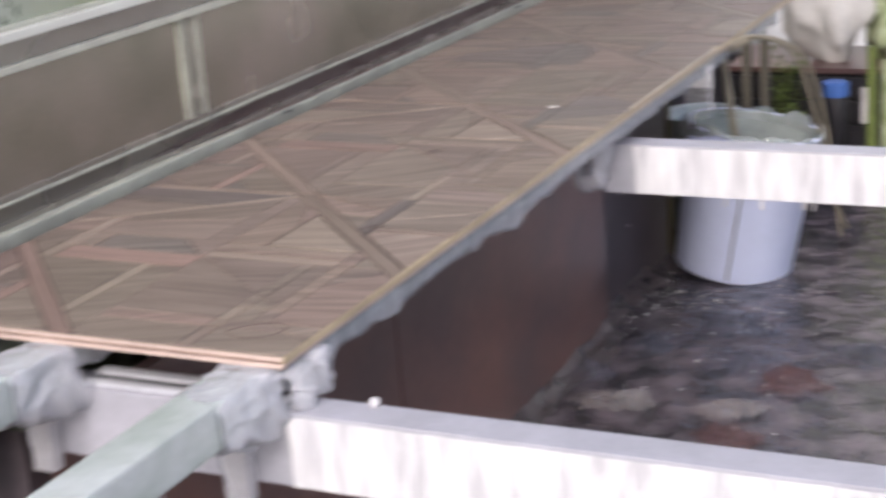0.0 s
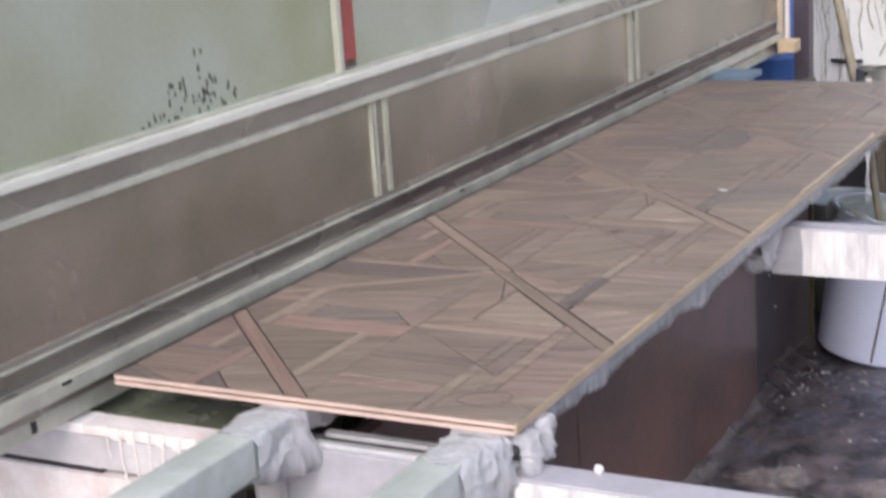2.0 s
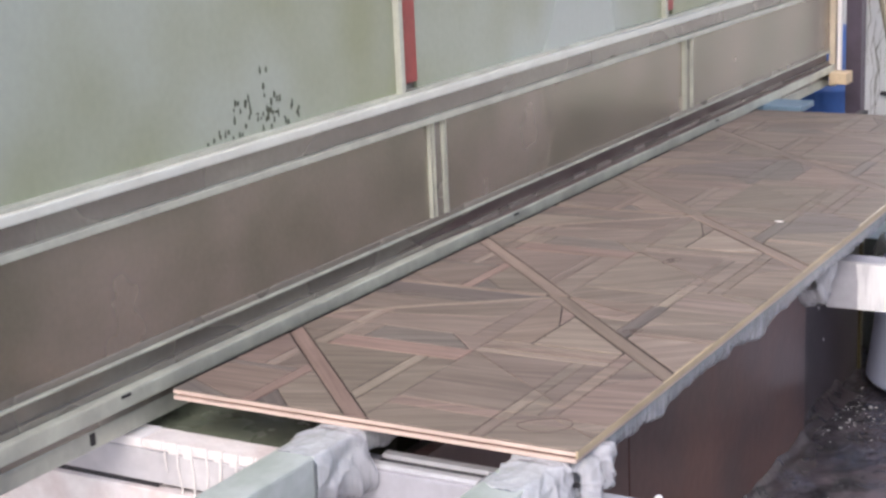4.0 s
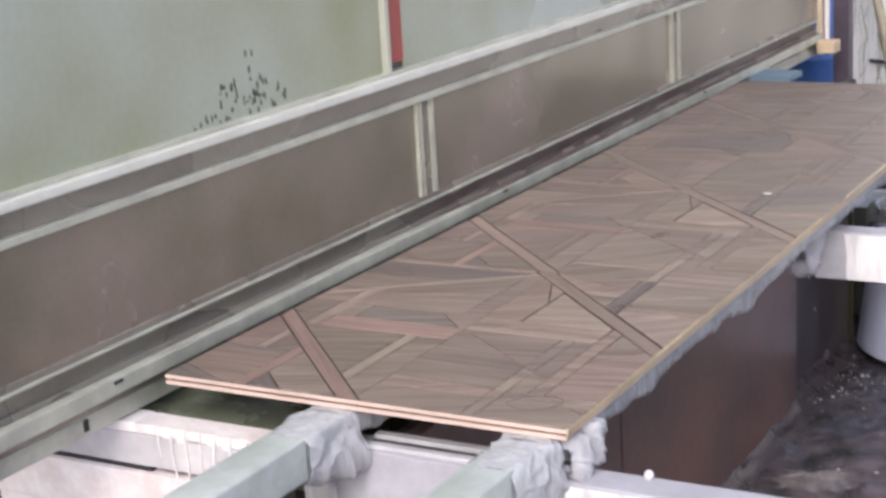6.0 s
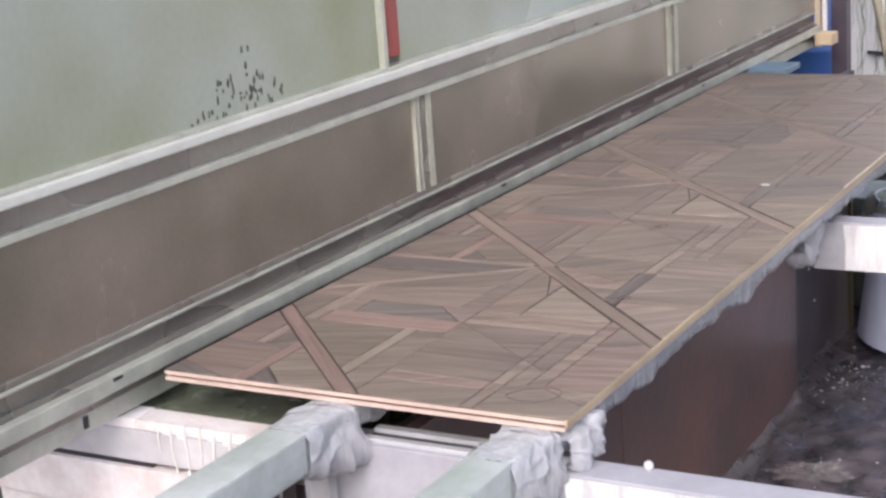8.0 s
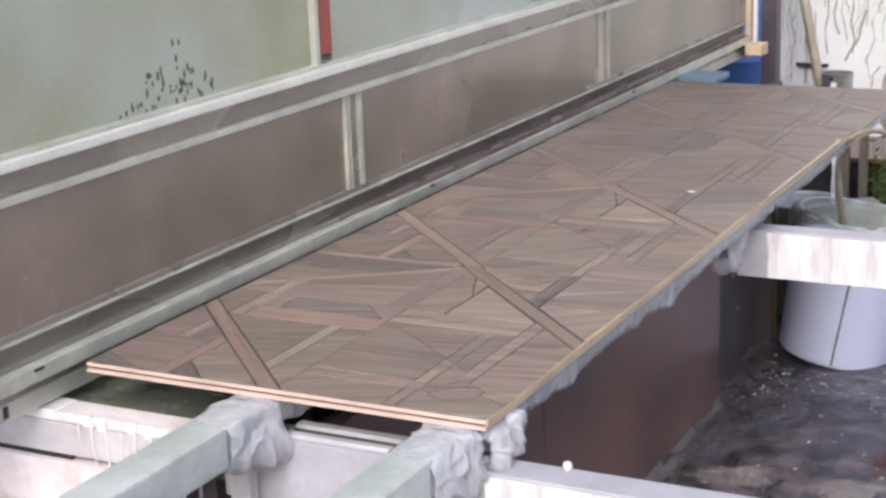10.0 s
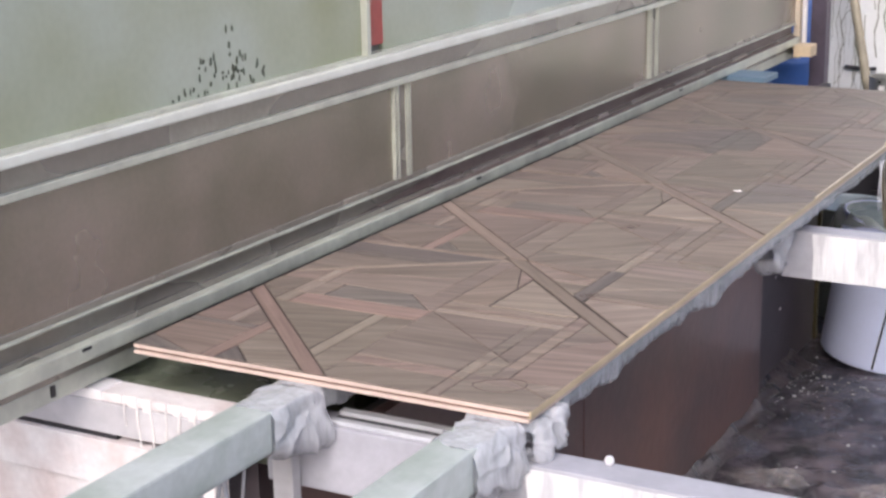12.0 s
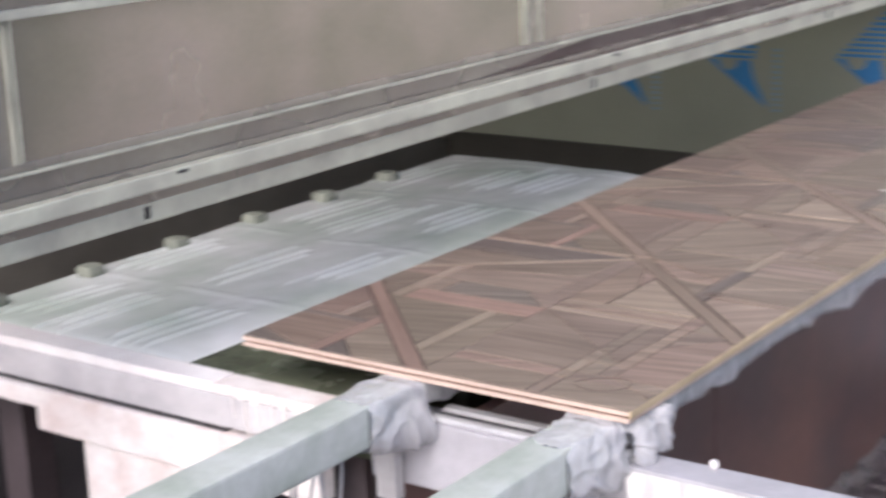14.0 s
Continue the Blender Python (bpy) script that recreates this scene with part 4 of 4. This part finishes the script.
def hoses():
    for n, (dy, up, lab) in enumerate(((0.0, 0.0, "pale dirty hose arching from the panel's edge"), (0.1, -0.02, "thin pale hose hanging beside the bucket"))):
        h = base("hose", 0.0, 2.4, GZ, lab, "hose", "hoses")
        pts = [(x + 0.03, y + 0.075, z) for x, y, z in [(-0.06, 2.36 + dy, 0.535 + up), (0.0, 2.42 + dy, 0.568 + up), (0.045, 2.55 + dy, 0.535 + up), (0.075, 2.72 + dy, 0.45 + up), (0.095, 2.9 + dy, 0.22), (0.1, 3.15, -0.1), (0.1, 3.25 + dy, GZ + 0.012)]]
        fine = []
        for i in range(len(pts) - 1):
            p0, p1, p2, p3 = (Vector(pts[max(0, min(len(pts) - 1, i + k))]) for k in (-1, 0, 1, 2))
            for k in range(5):
                u = k / 5
                fine.append(0.5 * (2 * p1 + (p2 - p0) * u + (2 * p0 - 5 * p1 + 4 * p2 - p3) * u * u + (3 * p1 - p0 - 3 * p2 + p3) * u ** 3))
        fine.append(Vector(pts[-1]))
        part("tube", tube(bmesh.new(), fine, 0.0065, 8), M_HOSE, h, smooth=True)


hoses()


def lump(name, cx, cy, cz, sx, sy, sz, material, seed, parent, rough=0.25, label=""):
    bm = bmesh.new()
    bmesh.ops.create_icosphere(bm, subdivisions=4, radius=1)
    for v in bm.verts:
        d = 1 + rough * noise.noise(v.co * 1.8 + Vector((seed, 0, 0))) + rough * 0.5 * noise.noise(v.co * Vector((6, 6, 2)) + Vector((0, seed, 0)))
        v.co = Vector((cx + v.co.x * sx * d, cy + v.co.y * sy * d, cz + v.co.z * sz * d))
    return part(name, bm, material, parent, label, smooth=True)


M_MOSSSACK = mat("mossy_pale_cloth", (0.42, 0.45, 0.3), 0.8, var=0.35, scale=12, other=(0.2, 0.24, 0.1), bump=0.5)


CORNER = []


def keep(*args):
    CORNER.append(base(*args))
    return CORNER[-1]


def corner_clutter():
    c = keep("crate", -0.1, 4.2, GZ, "dark stained wooden crate", "crate")
    for k in range(4):
        part("slat", boxes((-0.55, 0.1, 4.06, 4.078, GZ + 0.01 + 0.093 * k, GZ + 0.09 + 0.093 * k), bevel=0.003), M_BLACK, c)
    part("lid", boxes((-0.56, 0.11, 4.05, 4.5, GZ + 0.385, GZ + 0.405), bevel=0.003), M_BROWN, c)
    part("back", boxes((-0.55, 0.1, 4.08, 4.48, GZ, GZ + 0.384)), M_BLACK, c)
    s = keep("sack", -0.2, 4.22, GZ + 0.4, "off-white plastic sack slumped on the crate", "sack")
    lump("bag", -0.2, 4.22, 0.365, 0.165, 0.14, 0.25, M_SACK, 2.0, s)
    part("tied_neck", lathe(bmesh.new(), [(0.03, 0.55), (0.022, 0.6), (0.05, 0.66), (0.0, 0.65)], -0.2, 4.22, 18), M_SACK, s, smooth=True)
    k = keep("canister", -0.105, 3.92, GZ, "dark canister with a blue collar", "canister")
    part("body", lathe(bmesh.new(), [(0, GZ + 0.002), (0.045, GZ + 0.002), (0.047, 0.05), (0.04, 0.07), (0, 0.07)], -0.105, 3.92, 24), M_BLACK, k, smooth=True)
    part("collar", lathe(bmesh.new(), [(0.0475, 0.05), (0.049, 0.055), (0.049, 0.1), (0.04, 0.105), (0, 0.105)], -0.105, 3.92, 24), M_BLUE, k, "blue collar")
    t = keep("paper_tag", -0.01, 4.03, 0.02, "white paper tag hanging from the crate", "tag")
    part("card", boxes((-0.035, 0.02, 4.046, 4.048, -0.085, 0.055), bevel=0.0004), M_DRIP, t)
    part("string", tube(bmesh.new(), [(-0.008, 4.047, 0.055), (-0.006, 4.047, 0.09), (-0.005, 4.047, 0.126)], 0.001, 5), M_DRIP, t)
    s2 = keep("sack", 0.09, 4.3, GZ + 0.4, "grey-green mossy sack slumped on the crate", "sack")
    lump("bag", 0.05, 4.28, 0.27, 0.1, 0.12, 0.15, M_MOSSSACK, 6.0, s2, 0.35)
    p2 = keep("plank", 0.1, 4.0, GZ, "pale mossy plank standing against the crate", "plank")
    part("board", boxes((0.05, 0.16, 4.0, 4.03, GZ, 0.17), bevel=0.004), M_MOSSSACK, p2)
    for n, x in enumerate((-0.44, -0.37, 0.03)):
        st = keep("stake", x, 3.9, GZ, "pale dirty wooden stake standing on the floor" if n < 2 else "mossy green wooden stake", "stake", "stakes")
        part("shaft", boxes((x - 0.016, x + 0.016, 3.9, 3.93, GZ, 0.3 - 0.03 * n), bevel=0.003), M_STAKE if n < 2 else M_MOSS, st)
    g = keep("weed_clump", -0.31, 3.97, GZ, "small green weed clump beside the stakes", "plant")
    rng = random.Random(9)
    stems, leaves = bmesh.new(), bmesh.new()
    for i in range(14):
        a, r = rng.uniform(0, 6.3), rng.uniform(0.01, 0.07)
        top = Vector((-0.31 + math.cos(a) * r, 3.97 + math.sin(a) * r, rng.uniform(0.05, 0.24)))
        tube(stems, [(-0.31 + 0.3 * math.cos(a) * r, 3.97 + 0.3 * math.sin(a) * r, GZ), top], 0.0025, 5, 0.5)
        for j in range(12):
            p = top + Vector((rng.uniform(-0.05, 0.05), rng.uniform(-0.04, 0.04), rng.uniform(-0.2, 0.03)))
            d = Vector((rng.uniform(-1, 1), rng.uniform(-1, 1), rng.uniform(-0.5, 0.6))).normalized() * rng.uniform(0.018, 0.04)
            w = d.cross(Vector((rng.uniform(-1, 1), 0.3, 1))).normalized() * d.length * 0.4
            leaves.faces.new([leaves.verts.new(q) for q in (p, p + d * 0.5 + w, p + d, p + d * 0.5 - w)])
    part("stem_bunch", stems, M_MOSS, g)["kind"] = "stuff"
    part("leaves", leaves, M_LEAF, g)["kind"] = "stuff"


M_STAKE = mat("weathered_stake", (0.13, 0.115, 0.085), 0.8, var=0.35, scale=14)
M_LEAF = mat("weed_leaf", (0.1, 0.14, 0.03), 0.5, var=0.4, scale=20)
corner_clutter()
for thing in CORNER:
    thing.location += Vector((0.065, 0.12, 0))


def floor_debris():
    rng = random.Random(12)
    bm = bmesh.new()
    for i in range(380):
        x, y = (rng.uniform(-0.38, 1.2), rng.uniform(0.6, 3.4)) if i % 3 else (rng.uniform(-0.38, 0.15), rng.triangular(2.0, 2.9, 2.7))
        if math.hypot(x + 0.148, y - 2.968) < 0.22:
            continue
        if abs(x) > 0.35 and rng.random() < 0.5:
            continue
        s = rng.choice((0.0012, 0.0015, 0.002, 0.002, 0.0045))
        r = bmesh.ops.create_icosphere(bm, subdivisions=1, radius=s)["verts"]
        bmesh.ops.scale(bm, verts=r, vec=(rng.uniform(0.7, 2.0), rng.uniform(0.7, 1.6), rng.uniform(0.2, 0.5)))
        bmesh.ops.translate(bm, verts=r, vec=(x, y, GZ + 0.001))
    for i in range(46):
        x, y = rng.triangular(-0.375, -0.08, -0.3), rng.triangular(2.35, 2.88, 2.62)
        if math.hypot(x + 0.148, y - 2.968) < 0.19:
            continue
        r = bmesh.ops.create_icosphere(bm, subdivisions=1, radius=rng.choice((0.002, 0.003, 0.003, 0.006)))["verts"]
        bmesh.ops.scale(bm, verts=r, vec=(rng.uniform(0.7, 1.6), rng.uniform(0.7, 1.6), rng.uniform(0.3, 0.8)))
        bmesh.ops.translate(bm, verts=r, vec=(x, y, GZ + 0.002))
    ob = part("floor_chips", bm, M_CHIP, None, at=(0.6, 1.3, GZ))
    tagged(ob, "scattered pale chips and dried paint crumbs", "debris", "", "stuff")
    for i in (4, 10):
        x, y, r0 = rng.uniform(-0.1, 0.7), rng.uniform(1.3, 2.7), rng.uniform(0.05, 0.13) if i % 3 != 1 else 0.04
        b2 = bmesh.new()
        ring = []
        for k in range(48):
            a = 2 * math.pi * k / 48
            r = r0 * (1 + 0.8 * noise.noise(Vector((math.cos(a) * 1.4 + i, math.sin(a) * 1.4, i * 0.7))) + 0.5 * noise.noise(Vector((math.cos(a) * 5 + i, math.sin(a) * 5, i * 0.3))))
            ring.append(b2.verts.new((x + 1.7 * r * math.cos(a), y + r * math.sin(a), GZ + 0.001 + 0.0007 * i)))
        b2.faces.new(ring)
        sp = part("paint_spill", b2, (M_SPILL, M_SPILLRED, M_SPILL)[i % 3], None, at=(x, y, GZ))
        tagged(sp, ("shallow dirty puddle on the dark floor", "dull red dried paint spill on the floor", "shallow dirty puddle on the dark floor")[i % 3], "spill", "floor spills")


def film_scrap(x, y, w, d, turn, seed, material, label):
    """A crumpled piece of film lying on the floor, with a ragged outline."""
    bm = bmesh.new()
    rows = []
    c, sn = math.cos(turn), math.sin(turn)
    for j in range(31):
        v = j / 15 - 1
        row = []
        for i in range(41):
            u = i / 20 - 1
            edge = 1 + 0.7 * noise.noise(Vector((u * 2.2 + seed, v * 2.2, 1))) + 0.35 * noise.noise(Vector((u * 7, v * 7 + seed, 4)))
            px, py = u * w / 2 * edge, v * d / 2 * edge
            fold = 0.6 - abs(noise.noise(Vector((px * 22 + seed, py * 22, 2)))) * 1.4 + 0.3 - 0.8 * abs(noise.noise(Vector((px * 55, py * 55, seed))))
            fall = max(0.0, 1 - (u * u + v * v) ** 0.9)
            row.append(bm.verts.new((x + c * px - sn * py, y + sn * px + c * py, GZ + 0.003 + 0.045 * fall * max(0.03, fold))))
        rows.append(row)
    for p, q in zip(rows, rows[1:]):
        for i in range(40):
            u, v = (rows.index(p) - 15) / 15, (i - 19.5) / 20
            if u * u + v * v < 1.05:
                bm.faces.new((p[i], p[i + 1], q[i + 1], q[i]))
    bmesh.ops.delete(bm, geom=[q for q in bm.verts if not q.link_faces], context="VERTS")
    tagged(part("film_scrap", bm, material, None, smooth=True, at=(x, y, GZ)), label, "film", "film scraps")


# Clear glossy film, added so the floor shows bluish reflections.
M_SCRAP = mat("glint_film", (0.16, 0.17, 0.22), 0.05, var=0.3, scale=18, other=(0.1, 0.1, 0.14), bump=0.5, bscale=40)
M_SCRAP.node_tree.nodes["Principled BSDF"].inputs["Alpha"].default_value = 0.22
M_SCRAPWHITE = mat("dusty_crumpled_film", (0.4, 0.375, 0.37), 0.2, var=0.3, scale=18, other=(0.32, 0.28, 0.27), bump=0.5, bscale=40)
M_SCRAPWHITE.node_tree.nodes["Principled BSDF"].inputs["Alpha"].default_value = 0.27
M_SCRAPRED = mat("red_stained_film", (0.13, 0.075, 0.07), 0.15, var=0.3, scale=18, other=(0.14, 0.07, 0.07), bump=0.5, bscale=40)
M_SCRAPRED.node_tree.nodes["Principled BSDF"].inputs["Alpha"].default_value = 0.4
for sx, sy, sw, sd, st, sm, sl in (
        (-0.15, 1.82, 0.2, 0.12, 0.3, M_SCRAPWHITE, "dusty white crumpled film on the wet floor"),
        (-0.29, 2.0, 0.12, 0.16, 0.9, M_SCRAP, "clear film added for reflections beside the brown tank"),
        (0.15, 1.84, 0.18, 0.11, 0.5, M_SCRAPWHITE, "dusty white crumpled film on the wet floor"),
        (0.0, 2.44, 0.22, 0.2, 0.2, M_SCRAP, "glossy film added for the bluish reflections before the bucket"),
        (0.12, 2.17, 0.2, 0.22, 1.1, M_SCRAP, "glossy film added for the wet floor's bluish reflections"),
        (0.25, 2.08, 0.16, 0.2, 0.4, M_SCRAPRED, "red-stained crumpled film on the wet floor"),
        (0.2, 1.66, 0.14, 0.2, 0.6, M_SCRAPRED, "red-stained crumpled film on the wet floor"),
        (-0.17, 2.25, 0.2, 0.14, 1.4, M_SCRAP, "clear film added for reflections beside the brown tank"),
        (0.42, 2.3, 0.26, 0.2, 0.1, M_SCRAP, "glossy film added for the wet floor's bluish reflections")):
    film_scrap(sx, sy, sw, sd, st, 10 * sx + sy, sm, sl)


def silt():
    """Silt heaped against the foot of the tank."""
    bm = bmesh.new()
    rows = []
    for j in range(121):
        y = 0.5 + 2.3 * j / 120
        x0 = -0.343 if y < 2.32 else -0.388
        reach = 0.08 + 0.05 * noise.noise(Vector((y * 4, 0.4, 2))) + 0.025 * noise.noise(Vector((y * 15, 1.4, 2)))
        row = []
        for i in range(13):
            u = i / 12
            h = 0.05 * (1 - u) ** 1.6 * (0.8 + 0.5 * noise.noise(Vector((y * 9, u * 3, 5)))) + 0.006 * noise.noise(Vector((y * 40, u * 9, 3))) * (1 - u)
            row.append(bm.verts.new((x0 + reach * u, y, GZ - 0.002 + max(0, h))))
        rows.append(row)
    for p, q in zip(rows, rows[1:]):
        for i in range(12):
            bm.faces.new((p[i], p[i + 1], q[i + 1], q[i]))
    tagged(part("silt", bm, M_SILT, None, smooth=True, at=(-0.34, 1.6, GZ)), "brown wet silt heaped against the tank's foot", "silt", "", "stuff")


M_SILT = mat("brown_silt", (0.07, 0.05, 0.05), 0.3, var=0.5, scale=16, other=(0.025, 0.021, 0.023), bump=0.8, bscale=60)
silt()
M_CHIP = mat("pale_chips", (0.55, 0.54, 0.52), 0.6, var=0.4)
M_SPILL = mat("dirty_water", (0.035, 0.034, 0.04), 0.07, var=0.5, scale=16, bump=0.9, bscale=26, rvar=0.03)
M_SPILLRED = mat("red_spill", (0.07, 0.032, 0.03), 0.3, var=0.5, scale=16, other=(0.04, 0.02, 0.02), bump=0.5)
floor_debris()


def drop(x, y, z, r):
    bm = bmesh.new()
    v = bmesh.ops.create_icosphere(bm, subdivisions=2, radius=r)["verts"]
    bmesh.ops.scale(bm, verts=v, vec=(0.3, 1, 1.25))
    bmesh.ops.translate(bm, verts=v, vec=(x, y, z))
    tagged(part("paint_fleck", bm, M_DRIP, None, at=(x, y, z)), "small dried white splash on the black steel plate", "paint", "splashes on the plate")


SPLASHES = ((2.62, 0.13), (2.6, 0.06), (2.66, -0.06), (2.5, 0.2))
for dy, dz in SPLASHES:
    drop(-0.3895, dy, dz, 0.0045)


def knot(x, y, a, w, d):
    bm = bmesh.new()
    for s in (1.0,) if w > 0.035 else (1.0, 0.35):
        ring = []
        for k in range(29):
            u = 2 * math.pi * k / 28
            ex, ey = w * s * math.cos(u), d * s * math.sin(u) * (1 + 0.25 * math.cos(u + 1))
            ring.append((x + ex * math.cos(a) - ey * math.sin(a), y + ex * math.sin(a) + ey * math.cos(a), 0.5722))
        tube(bm, ring, 0.0009, 5)
    part("knot", bm, M_KNOT, PANEL, "dark knot line in the veneer")


M_KNOT = mat("dark_knot", (0.11, 0.08, 0.066), 0.6, var=0.3, scale=20)
for kx, ky, ka, kw, kd in ((-0.1, 0.088, 0.5, 0.046, 0.03), (-0.72, 0.7, 0.05, 0.036, 0.014), (-0.3, 1.15, 1.2, 0.028, 0.011), (-0.17, 0.62, 0.8, 0.02, 0.01)):
    knot(kx, ky, ka, kw, kd)

# ---- the inlay, last ----
inlay_pieces(PANEL, 3.2)


def motions():
    z = 0.515
    rows = [(0, 0), (12.1, 0), (12.2, 0.003), (12.3, 0.011), (12.4, 0.032), (12.5, 0.06), (12.6, 0.098), (12.8, 0.17),
            (13.0, 0.228), (13.2, 0.275), (13.4, 0.302), (13.5, 0.308), (13.7, 0.312), (14, 0.312)]
    walk(GATE, [(t, pose(-0.87, 1.1, z + d)) for t, d in rows])


motions()
